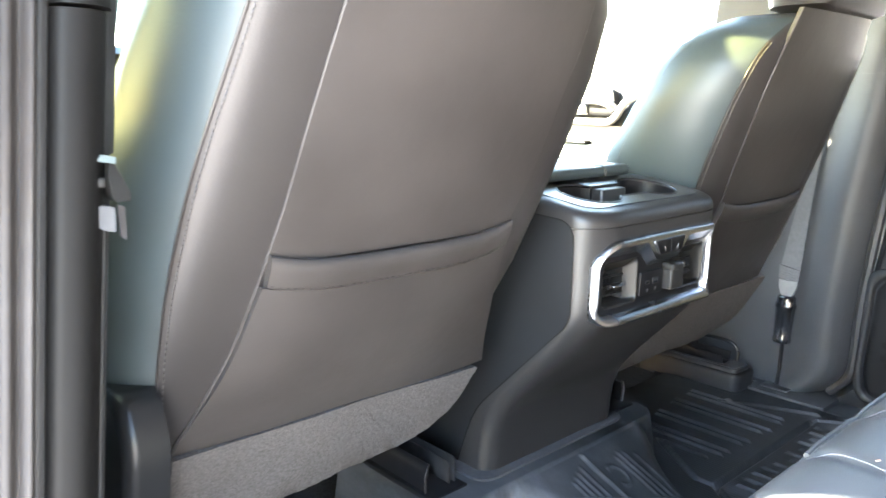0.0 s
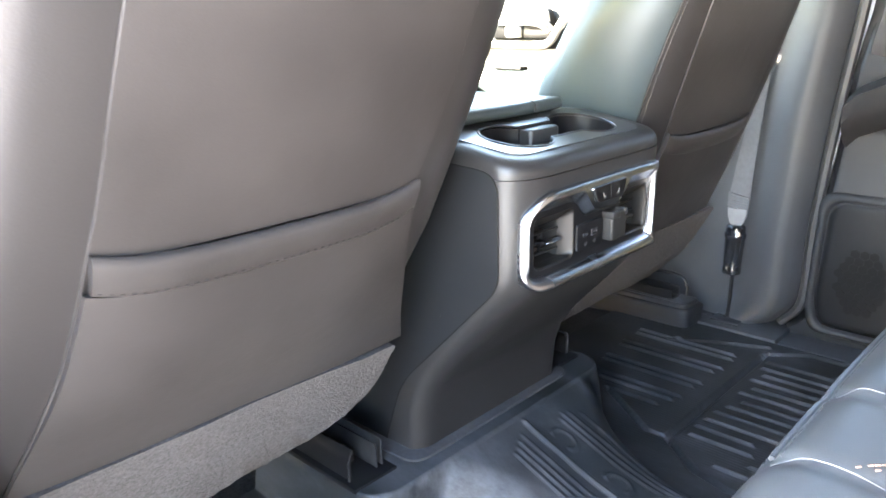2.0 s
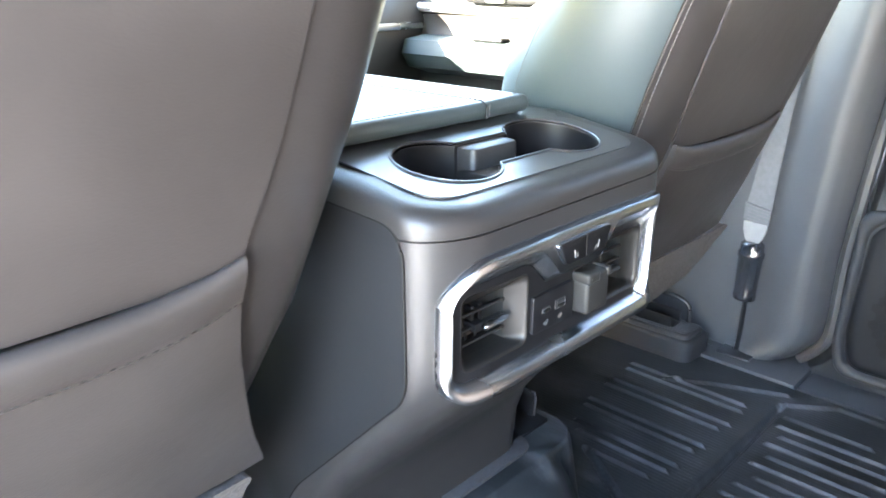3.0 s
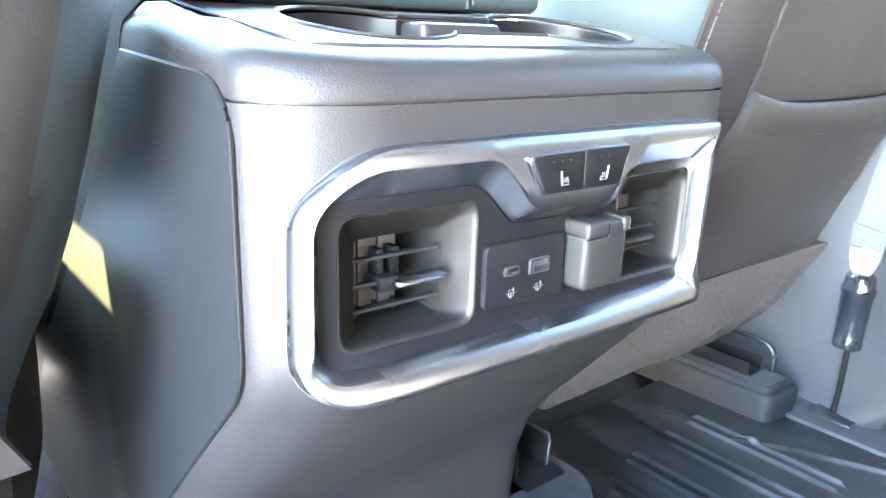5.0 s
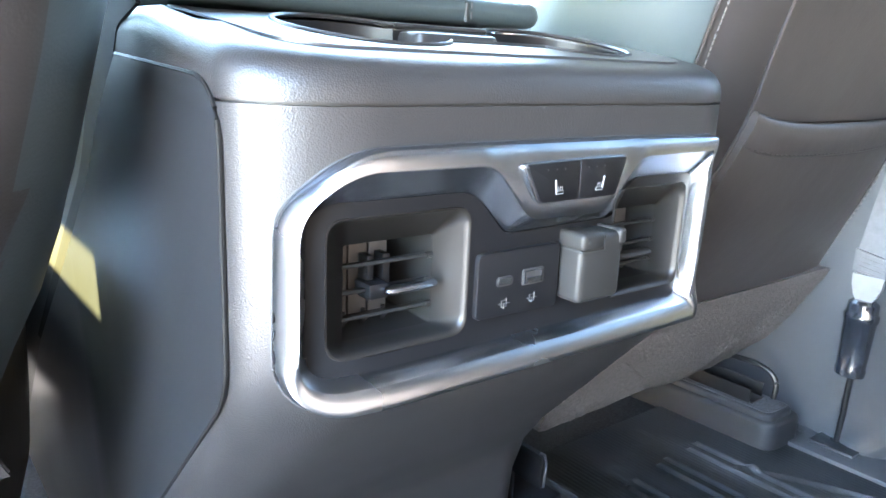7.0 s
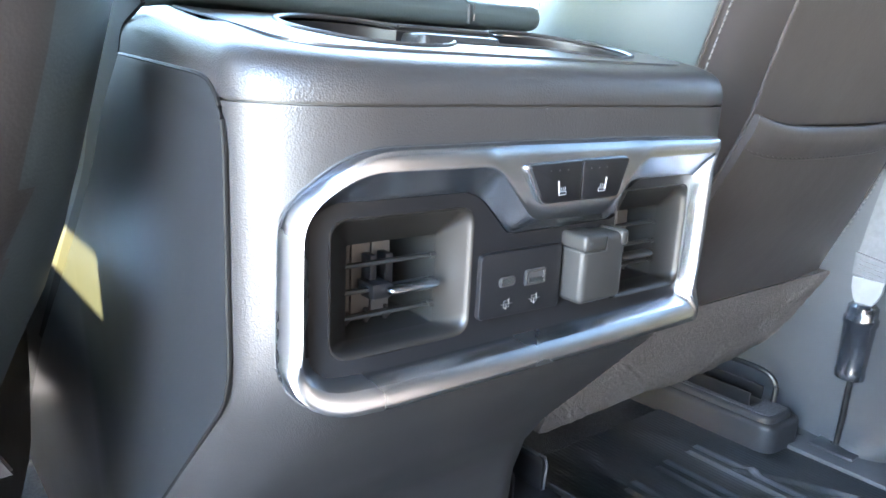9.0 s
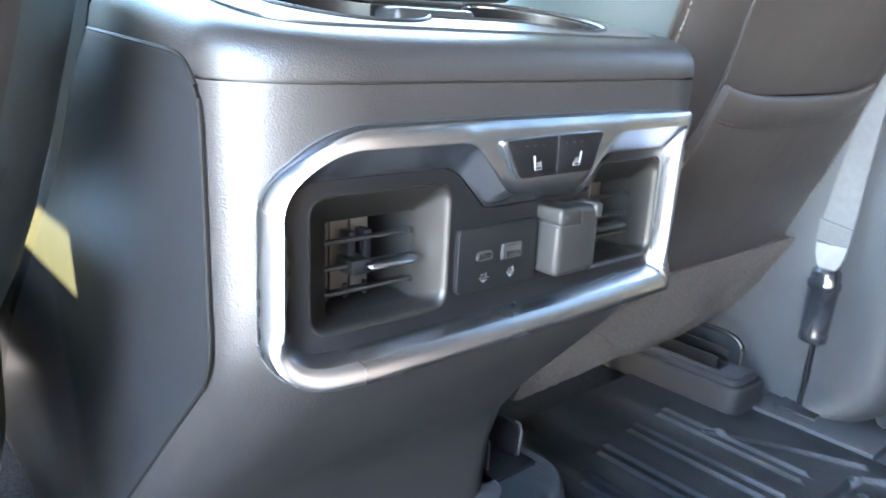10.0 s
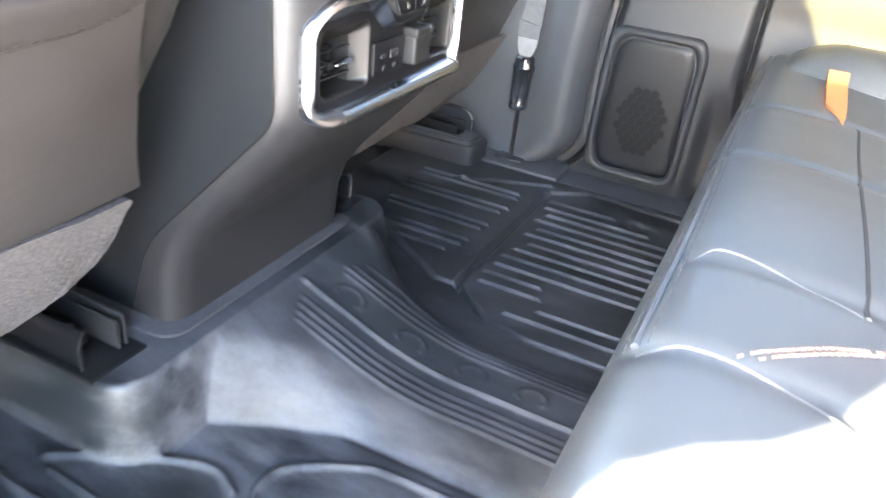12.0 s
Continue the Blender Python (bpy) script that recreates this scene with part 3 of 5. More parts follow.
thing("windscreen", sheet(lambda x, v: (x, 1.45 - 0.62 * v, 0.66 + 0.50 * v), span(-0.76, 0.76, 8), span(0, 1, 8), (0, 0.004, 0.004)), WINDSCREEN, "clear raked windscreen", "windscreen", kind="structure")
thing("front_bulkhead", rbox(-0.80, 0.80, 1.42, 1.47, -0.05, 0.66, 0.01), TRIM, "dark bulkhead below the windscreen", "bulkhead", kind="structure")
for s in (-1, 1):
    thing("windscreen_pillar_%d" % (1 if s < 0 else 2), tube([(s * 0.80, 1.46, 0.64), (s * 0.74, 0.82, 1.18)], 0.035, 8), TRIM, "dark windscreen pillar trim", "pillar", kind="structure")
    thing("roof_rail_%d" % (1 if s < 0 else 2), tube([(s * 0.755, 0.84, 1.19), (s * 0.755, -0.95, 1.19)], 0.045, 8), HEAD, "pale roof rail trim above the doors", "roof rail", kind="structure")

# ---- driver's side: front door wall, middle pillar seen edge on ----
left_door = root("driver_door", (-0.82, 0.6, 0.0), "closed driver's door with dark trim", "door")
part("door_panel", rbox(-0.86, -0.79, 0.06, 1.30, -0.02, 0.622, 0.012), TRIM, left_door)
# Added out of view to block the sun; its notches shape the sun patches.
part("sun_blocker", prism(fillet([(0.40, 0.59), (0.548, 0.59), (0.560, 0.684), (0.70, 0.684), (0.76, 0.668), (1.30, 0.668), (1.30, 1.19), (0.589, 1.19), (0.43, 0.95)], 0.01, 3), "x", -0.80, -0.86, 0.004), HEAD, left_door, "unseen cloth-covered panel added to block sun in the driver's window")
part("window_pane", sheet(lambda y, z: (-0.835 + 0.03 * smooth((z - 0.64) / 0.5), y, z), span(0.05, 1.38, 4), span(0.615, 1.17, 5), (-0.004, 0, 0)), GLASS, left_door, "tinted side window")


def lean(z):
    """The pillar leans in towards the roof."""
    return 0.095 * (z - 0.55)


def column(outline, z0, z1, n=14):
    return loft([[(x + lean(z), y, z) for x, y in outline] for z in span(z0, z1, n)])


PL = fillet([(-0.741, -0.052), (-0.736, -0.062), (-0.720, -0.064), (-0.708, -0.052), (-0.700, -0.030), (-0.700, 0.04), (-0.73, 0.13), (-0.80, 0.13), (-0.80, -0.03)], [0.003, 0.005, 0.010, 0.012, 0.01, 0.02, 0.01, 0.01, 0.01], 5)
thing("pillar_trim_near", column(PL, -0.02, 0.682), NEARTRIM, "shade-darkened moulded trim on the driver's side middle pillar", "pillar trim", kind="structure")
thing("pillar_trim_near_upper", column([(x * 0.998, y - 0.003) for x, y in PL], 0.684, 1.19), NEARTRIM, "shade-darkened upper trim on the driver's side middle pillar", "pillar trim", kind="structure")
thing("pillar_inner_strip", join(column(fillet([(-0.703, -0.038), (-0.690, -0.016), (-0.684, 0.004), (-0.69, 0.03), (-0.705, 0.03)], 0.004, 3), 0.60, 1.19),
                                 column(fillet([(-0.704, -0.042), (-0.698, -0.034), (-0.695, -0.010), (-0.70, 0.03), (-0.706, 0.03)], 0.003, 3), 0.0, 0.60)), TRIM, "dark grey inner edge of the pillar trim", "pillar trim", kind="structure")
thing("door_seal_near", tube([(-0.7445 + lean(z), -0.058, z) for z in span(-0.02, 1.19, 14)], 0.0045, 8), SEAL, "black rubber seal along the door opening", "door seal", kind="structure")
RIBBED = fillet([(-0.7475, -0.050), (-0.7475, -0.068), (-0.7505, -0.073), (-0.7535, -0.070), (-0.7550, -0.064), (-0.7575, -0.066), (-0.7610, -0.072), (-0.7650, -0.071), (-0.7690, -0.064), (-0.7720, -0.074), (-0.79, -0.082), (-0.835, -0.080), (-0.86, -0.05), (-0.86, 0.12), (-0.80, 0.12), (-0.78, -0.03)], 0.0022, 4)
# Unseen bulge added to the flange to set the sun's edge on the bench.
shade_shoulder = loft([[(x + lean(z), y - reach * k, z) for x, y, k in ((-0.792, -0.070, 0), (-0.815, -0.080, 1.25), (-0.845, -0.078, 1), (-0.862, -0.055, 0), (-0.845, -0.03, 0), (-0.80, -0.03, 0))]
                 for z, reach in ((0.578, 0.0), (0.588, 0.010), (0.596, 0.028), (0.606, 0.036), (0.66, 0.034), (0.80, 0.034), (1.0, 0.045), (1.19, 0.07))])
thing("body_flange", join(column(RIBBED, -0.4, 1.19, 18), shade_shoulder), FLANGE, "grey ribbed body edge beside the door seal, with an added sun-blocking shoulder", "body panel", kind="structure")
# Out of view; given bright paint to bounce sun onto the lower seat backs.
thing("body_sill", rbox(-0.95, -0.862, -0.9, 1.3, -0.4, -0.02, 0.02), PAINT, "silver painted body sill below the doorway", "body panel", kind="structure")
thing("sill_near", rbox(-0.86, -0.735, -0.80, 0.06, -0.06, -0.004, 0.006), TRIM, "grey plastic sill plate of the open doorway", "sill plate", kind="structure")

# ---- floor liner: one moulded rubber mat over both footwells and the tunnel ----
MID = 0.022
HUMP = [(-0.40, 0.026), (-0.10, 0.030), (-0.05, 0.037), (0.0, 0.052), (0.05, 0.074), (0.10, 0.095), (0.13, 0.108), (0.16, 0.110)]
WIDE = [(-0.4, 0.106), (-0.06, 0.108), (0.0, 0.120), (0.06, 0.145), (0.11, 0.185), (0.15, 0.215), (0.4, 0.235)]


def rounded_gap(x, y, x0, x1, y0, r):
    """Distance inside (+) a shelf with rounded rear corners."""
    cx = min(max(x, x0 + r), x1 - r)
    cy = max(y, y0 + r)
    if y >= y0 + r:
        return min(x - x0, x1 - x)
    d = math.hypot(x - cx, y - (y0 + r))
    return r - d


def bar(v, c, w):
    """A rounded ridge of width w."""
    t = abs(v - c) / (w / 2)
    return 0.0 if t >= 1 else (1 - t * t)


def seg_gap(x, y, ax, ay, bx, by):
    dx, dy = bx - ax, by - ay
    t = max(0.0, min(1.0, ((x - ax) * dx + (y - ay) * dy) / (dx * dx + dy * dy)))
    return math.hypot(x - ax - t * dx, y - ay - t * dy)


RIBS_FRONT = [(0.612, 0.062, 0.272), (0.590, 0.058, 0.268), (0.542, 0.056, 0.270), (0.520, 0.064, 0.266), (0.464, 0.060, 0.262), (0.443, 0.066, 0.256), (0.395, 0.066, 0.242), (0.374, 0.070, 0.225), (0.345, 0.085, 0.19)]
RIBS_REAR = [(0.622, -0.12, 0.010), (0.591, -0.19, 0.008), (0.563, -0.25, -0.004), (0.534, -0.27, 0.006), (0.503, -0.27, -0.010), (0.474, -0.27, 0.002), (0.444, -0.27, -0.016), (0.414, -0.27, -0.002), (0.384, -0.27, 0.006), (0.352, -0.27, 0.008), (0.322, -0.09, 0.010), (0.292, -0.10, 0.006), (0.262, -0.27, -0.10), (0.232, -0.27, -0.06)]
GROOVE = [(0.655, 0.024, 0.262, 0.026), (0.262, 0.026, 0.205, -0.045), (0.205, -0.045, 0.190, -0.10), (0.190, -0.10, 0.188, -0.30), (0.262, 0.030, 0.262, 0.065), (0.262, 0.065, 0.345, 0.185)]
LIP = [(0.655, 0.026, 0.705, -0.045), (0.705, -0.045, 0.684, -0.30), (0.640, 0.14, 0.690, 0.03), (0.60, 0.20, 0.640, 0.14)]


NEAR_LIPS = [curve([(-0.290, 0.200), (-0.272, 0.174), (-0.211, 0.078), (-0.219, 0.035)], 5),
             curve([(-0.222, 0.006), (-0.204, 0.018), (-0.168, 0.011), (-0.132, -0.043), (-0.118, -0.10), (-0.116, -0.32)], 5)]
NEAR_LIP = [(*p, *q) for line in NEAR_LIPS for p, q in zip(line, line[1:])]


def near_floor(x, y):
    """The driver-side footwell rises a little towards the front."""
    return (0.008 + 0.020 * smooth((y - 0.02) / 0.16)) * smooth((-0.085 - x) / 0.02)


def mat_height(x, y):
    m = x - MID
    wide = soft_table(WIDE, y)
    t = max(0.0, min(1.0, (wide + 0.012 - abs(m)) / 0.072))
    z = soft_table(HUMP, y) * (1 - (1 - t) ** 2)
    g = rounded_gap(x, y, -0.266, 0.250, 0.118, 0.055)
    nf = near_floor(x, y)
    z = max(z, nf, 0.110 * smooth((g + 0.012) / 0.024))
    a = abs(m)
    if a > wide - 0.01:
        q = a + MID
        on = smooth((0.02 - z + nf) / 0.015)
        for c, y0, y1 in RIBS_FRONT + RIBS_REAR:
            if abs(q - c) < 0.006 and y0 < y < y1:
                z += on * 0.0058 * bar(q, c, 0.0066) * smooth((y - y0) / 0.006) * smooth((y1 - y) / 0.006)
        for ax, ay, bx, by in (GROOVE if m > 0 else ()):
            d = seg_gap(q, y, ax, ay, bx, by)
            if d < 0.010:
                z -= on * 0.010 * (1 - smooth((d - 0.003) / 0.004))
        if on > 0:
            d = min(seg_gap(q if m > 0 else x, y, *line) for line in (LIP if m > 0 else NEAR_LIP))
            z += on * 0.0055 * (1 - smooth(d / 0.007))
    elif y < 0.128:
        fade = smooth((0.126 - y) / 0.012)
        drift = 0.012 * smooth((0.1 - y) / 0.25)
        for c, w, h, end in ((0.012, 0.009, 0.0048, 0.128), (-0.044, 0.006, 0.0028, 0.095), (-0.033, 0.006, 0.0028, 0.10), (-0.022, 0.006, 0.0028, 0.105), (-0.010, 0.006, 0.0026, 0.11),
                             (0.066, 0.006, 0.0028, 0.10), (0.077, 0.006, 0.0028, 0.105), (0.088, 0.006, 0.0028, 0.10), (0.104, 0.006, 0.0028, 0.09)):
            if y < end:
                z += fade * h * bar(x, c + drift, w) * smooth((end - y) / 0.01)
        for cy in (0.070, -0.015, -0.095, -0.172):
            d = abs(math.hypot((x - 0.038 - drift) / 1.0, (y - cy) / 1.25) - 0.014)
            if d < 0.003 and x > 0.030 + drift:
                z += 0.0026 * (1 - d / 0.003)
    return z


xs = np.concatenate([np.linspace(-0.735, -0.20, 200), np.linspace(-0.197, 0.17, 160), np.linspace(0.1718, 0.72, 330)])
ys = np.linspace(-0.34, 0.37, 240)
verts = [(x, y, mat_height(x, y)) for y in ys for x in xs]
nx, ny = len(xs), len(ys)
faces = [(j * nx + i, j * nx + i + 1, (j + 1) * nx + i + 1, (j + 1) * nx + i) for j in range(ny - 1) for i in range(nx - 1)]
me = bpy.data.meshes.new("floor_mat")
me.from_pydata([tuple(map(float, v)) for v in verts], [], faces)
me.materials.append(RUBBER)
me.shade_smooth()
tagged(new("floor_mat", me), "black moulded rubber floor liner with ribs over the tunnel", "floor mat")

# ---- carpet that shows between the liner's edge and the console ----
thing("tunnel_carpet", prism(fillet([(-0.172, 0.149), (0.172, 0.149), (0.172, 0.30), (-0.172, 0.30)], [0.030, 0.030, 0, 0], 6), "z", 0.100, 0.1135, 0.002), TUNNEL, "grey carpet edge round the foot of the console", "carpet", kind="structure")

# ---- centre console ----
console = root("centre_console", (0.003, 0.2, 0.11), "black grained centre console with chrome-framed rear vents", "console")
CX, CW, RX, RY = 0.003, 0.155, 0.055, 0.036
REAR = [(0.09, 0.166), (0.17, 0.158), (0.205, 0.146), (0.235, 0.124), (0.30, 0.062), (0.345, 0.020), (0.362, 0.008), (0.38, 0.001), (0.40, 0.0), (0.60, 0.0)]


def face_bend(x):
    d = max(0.0, abs(x - CX) - (CW - RX)) / RX
    return RY * (1 - math.sqrt(max(0.0, 1 - min(d, 0.999) ** 2)))


def console_ring(z, inset=0.0):
    yr = lerp_table(REAR, z) + inset
    w = CW - inset
    k = smooth((z - 0.19) / 0.17)
    rx, ry = 0.030 + (RX - 0.030) * k, 0.022 + (RY - 0.022) * k
    pts = [(CX - w, 0.95, z), (CX - w, 0.5, z), (CX - w, 0.3, z), (CX - w, 0.22, z), (CX - w, 0.125, z), (CX - w, 0.08, z)]
    if yr > 0.05:
        pts = [(CX - w, y, z) for y in span(0.95, yr + ry + 0.01, 6)]
    pts += [(CX - (w - rx) - rx * math.cos(a), yr + ry - ry * math.sin(a), z) for a in span(0, math.pi / 2, 15)]
    pts += [(CX + q * 0.04, yr, z) for q in (-1, 0, 1)]
    pts += [(CX + (w - rx) + rx * math.sin(a), yr + ry - ry * math.cos(a), z) for a in span(0, math.pi / 2, 15)]
    pts += [(CX + w, y, z) for y in [p[1] for p in pts[5::-1]]]
    return pts


def top_z(y):
    """The top climbs gently towards the armrest."""
    return 0.505 + 0.16 * (min(y, 0.125) - 0.02)


def top_ring(inset, drop):
    return [(x, y, top_z(y) - drop) for x, y, z in console_ring(0.5, inset)]


def cup_outline(grow=0.0):
    r = 0.041 + grow
    c0, c1, cy = -0.062, 0.070, 0.076
    pts = [(c0 + r * math.cos(a), cy + r * math.sin(a)) for a in span(radians(35), radians(325), 28)]
    return pts + [(c1 + r * math.cos(a), cy + r * math.sin(a)) for a in span(radians(-145), radians(145), 28)]


# outer edge, ridge and inner edge of the vent surround, corner for corner
OUTER = [(-0.1405, 0.3640), (-0.1390, 0.4475), (-0.1140, 0.4695), (-0.052, 0.4700), (-0.030, 0.4702), (0.036, 0.4700), (0.056, 0.4698), (0.1222, 0.4685), (0.1190, 0.405), (0.1150, 0.3815), (0.1185, 0.3625)]
RIDGE = [(-0.1345, 0.3735), (-0.1340, 0.4462), (-0.1150, 0.4612), (-0.0490, 0.4607), (-0.0262, 0.4357), (0.0255, 0.4350), (0.0480, 0.4600), (0.1125, 0.4606), (0.1120, 0.405), (0.1108, 0.3830), (0.1118, 0.3735)]
INNER = [(-0.1272, 0.3768), (-0.1265, 0.4425), (-0.1185, 0.4475), (-0.0490, 0.4475), (-0.0290, 0.4268), (0.0440, 0.4275), (0.0575, 0.4465), (0.1108, 0.4465), (0.1105, 0.405), (0.1095, 0.3840), (0.1068, 0.3772)]
OUTER_R = [0.026, 0.012, 0.016, 0.003, 0.003, 0.003, 0.003, 0.003, 0.012, 0.006, 0.006]
RIDGE_R = [0.018, 0.012, 0.014, 0.008, 0.007, 0.008, 0.008, 0.003, 0.012, 0.005, 0.005]
INNER_R = [0.011, 0.007, 0.008, 0.009, 0.004, 0.005, 0.008, 0.003, 0.012, 0.004, 0.004]


def frame_loop(corners, radii):
    """A rounded outline whose edges are cut into even steps."""
    loop = fillet(corners, radii, 8)
    n, out = len(loop) // len(corners), []
    for i, p in enumerate(loop):
        q = loop[(i + 1) % len(loop)]
        cuts = 12 if i % n == n - 1 else 1
        out += [(p[0] + (q[0] - p[0]) * k / cuts, p[1] + (q[1] - p[1]) * k / cuts) for k in range(cuts)]
    return out


outer_loop, ridge_loop, inner_loop = frame_loop(OUTER, OUTER_R), frame_loop(RIDGE, RIDGE_R), frame_loop(INNER, INNER_R)


def bent(bm, dy=0.0):
    for v in bm.verts:
        v.co.y += face_bend(v.co.x) + dy
    return bm


def cut_fine(bm, cuts=3):
    bmesh.ops.subdivide_edges(bm, edges=[e for e in bm.edges if abs(e.verts[0].co.x - e.verts[1].co.x) > 0.012], cuts=cuts, use_grid_fill=True)
    return bm


opening = [(-0.005 + (x + 0.005) * 0.965, 0.4175 + (z - 0.4175) * 0.93) for x, z in outer_loop]
LEVELS = [0.09, 0.13, 0.17, 0.19, 0.205, 0.22, 0.235, 0.26, 0.30, 0.325, 0.345, 0.355, 0.365, 0.38, 0.40, 0.44, 0.4848]
TOPS = [(0.0, 0.0125), (0.0008, 0.0080), (0.0026, 0.0044), (0.0052, 0.0020), (0.0085, 0.0006), (0.013, 0.0)]
body = loft([console_ring(z) for z in LEVELS])
body = carve(body, [prism(opening, "y", -0.05, 0.10), prism(cup_outline(), "z", 0.452, 0.60)])
part("body", body, GRAINED, console, angle=30)
cap = loft([console_ring(0.4861)] + [top_ring(i, d) for i, d in TOPS])
cap = carve(cap, [prism(cup_outline(), "z", 0.46, 0.60)])
part("top_cap", cap, GRAINED, console, angle=30)
part("top_seam", loft([[(CX + (x - CX) * 0.982, y + 0.0028, z + dz) for x, y, z in console_ring(0.4846)] for dz in (0.0, 0.0017)]), SEAL, console, "dark joint line")

# side panel with its dark joint, and the slanted gap towards the armrest bin
SIDE = fillet([(0.157, 0.499), (0.029, 0.4925), (0.0295, 0.368), (0.190, 0.205), (0.232, 0.085), (0.60, 0.085), (0.44, 0.255), (0.300, 0.367), (0.224, 0.433), (0.196, 0.468)],
              [0.001, 0.026, 0.018, 0.035, 0.001, 0, 0.02, 0.05, 0.03, 0.02], 8)
part("side_panel", prism(SIDE, "x", -0.1505, -0.1530, 0.0006, 2), PLASTIC, console, "smooth black side panel")
part("panel_joint", tube([(-0.1521, y, z) for y, z in SIDE[:46]], 0.0011, 6), NEARTRIM, console)
GAP = fillet([(0.118, 0.5215), (0.152, 0.512), (0.159, 0.498), (0.198, 0.466), (0.226, 0.430), (0.300, 0.364), (0.43, 0.258), (0.45, 0.258), (0.32, 0.370), (0.246, 0.430), (0.222, 0.468), (0.206, 0.503), (0.176, 0.526), (0.13, 0.534)],
             [0, 0.012, 0.01, 0.01, 0.02, 0.02, 0, 0, 0.02, 0.02, 0.01, 0.01, 0.015, 0], 4)
part("front_joint", prism(GAP, "x", -0.1505, -0.1524), NEARTRIM, console, "black joint towards the armrest bin")
part("armrest_bin", rbox(-0.150, 0.156, 0.215, 0.95, 0.24, 0.530, 0.012, 3), PLASTIC, console)

TOPGLOSS = material("console_top_plastic", (0.024, 0.025, 0.027), 0.34, bump=(("noise", 1500, 0.10, 0.0003),), spots=0.2)
top = plate(fillet([(CX - 0.130, 0.024), (CX + 0.130, 0.024), (CX + 0.134, 0.150), (CX - 0.134, 0.150)], [0.030, 0.030, 0.01, 0.01], 8), [cup_outline(0.002)], "z", 0.0, 0.0012)
for v in top.verts:
    v.co.z += top_z(v.co.y) + 0.0001
part("top_plate", top, TOPGLOSS, console, "smooth plastic top plate round the cup holders")
cups = cup_outline(-0.0005)
part("cup_holder", loft([[(x, y, top_z(y) - 0.001) for x, y in cups], [(x, y, 0.48) for x, y in cups], [(x * 0.98, y, 0.456) for x, y in cups]], caps=False), DARK, console)
part("cup_floor", plate(cups, [], "z", 0.4565, 0.002), DARK, console)
part("cup_rim", tube([(x, y, top_z(y) + 0.0014) for x, y in cup_outline(0.0012) + cup_outline(0.0012)[:1]], 0.0013, 6), GRAINED, console)
part("cup_divider", prism(fillet([(-0.030, 0.050), (0.038, 0.050), (0.030, 0.110), (-0.024, 0.110)], 0.006, 4), "z", 0.455, 0.499, 0.002), GRAINED, console)
part("cup_bridge", prism(fillet([(-0.024, 0.082), (0.032, 0.082), (0.036, 0.130), (-0.028, 0.130)], 0.006, 4), "z", 0.455, 0.5165, 0.003), GRAINED, console)
lid = part("armrest_lid", rbox(-0.132, 0.112, 0.130, 0.58, 0.5245, 0.5410, 0.008, 4), SKYLIT_LEATHER, console, "padded leather armrest lid")
part("stitching", join(stitches([(-0.120, 0.141, 0.5412), (0.0, 0.141, 0.5412), (0.100, 0.141, 0.5412)]), stitches([(0.050, 0.139, 0.5412), (0.050, 0.5, 0.5412)]), stitches([(0.050, 0.1298, 0.528), (0.050, 0.1298, 0.538)])), STITCH, lid)
part("lid_seam", tube([(0.046, 0.1300, 0.5260), (0.046, 0.1298, 0.5365), (0.046, 0.1345, 0.5405), (0.046, 0.5, 0.5410)], 0.0012, 6), SEAL, lid)

# chrome surround: a flat band with crisp edges, then a bevel that falls in to the vents
BAND = [(0.0, 0.004), (0.004, -0.0030), (0.03, -0.0058), (0.08, -0.0067), (0.16, -0.0073), (0.30, -0.0078), (0.50, -0.0082), (0.75, -0.0086), (0.93, -0.0086), (1.0, -0.0080)]
PILLOW = [(0.0, 0.004), (0.004, -0.0012), (0.03, -0.0022), (0.08, -0.0032), (0.16, -0.0040), (0.30, -0.0058), (0.50, -0.0072), (0.75, -0.0082), (0.93, -0.0085), (1.0, -0.0080)]
BEVEL = [(0.0, -0.0080), (0.06, -0.0070), (0.30, -0.0035), (0.62, 0.0006), (0.92, 0.0042), (1.0, 0.0090)]


def swept_ring(steps, point):
    return loft([[point(o, r, n, s) for o, r, n in zip(outer_loop, ridge_loop, inner_loop)] for s in steps], caps=False)


def low_run(o):
    """1 along the lower run of the band, which is rounded."""
    return smooth((0.392 - o[1]) / 0.022)


def right_run(o):
    """1 along the right-hand upright, which lies flat on the fascia."""
    return smooth((o[0] - 0.100) / 0.010) * smooth((o[1] - 0.366) / 0.012) * smooth((0.466 - o[1]) / 0.012)


def on_band(o, r, n, s):
    k, y = s
    x, z = o[0] + (r[0] - o[0]) * k, o[1] + (r[1] - o[1]) * k
    if k > 0.001:
        y *= 1 - 0.25 * right_run(o)
        y += (lerp_table(PILLOW, k) - y) * smooth((-0.118 - o[0]) / 0.012)
        y += (-0.0086 + 0.0040 * k * k + 0.0040 * max(0.0, 1 - k / 0.10) ** 2 - y) * low_run(o)
    return (x, y + face_bend(x), z)


def on_bevel(o, r, n, s):
    k, y = s
    x, z = r[0] + (n[0] - r[0]) * k, r[1] + (n[1] - r[1]) * k
    if k < 0.99:
        y -= (y + 0.0080) * 0.5 * right_run(o) - 0.0020 * right_run(o) * (1 - 0.5 * k)
        y += (-0.0046 + 0.0088 * k ** 1.1 - y) * low_run(o)
    return (x, y + face_bend(x), z)


surround = part("vent_surround", swept_ring(BAND, on_band), CHROME, console, "satin chrome surround", angle=24)
part("surround_bevel", swept_ring(BEVEL, on_bevel), CHROME, surround, angle=24)
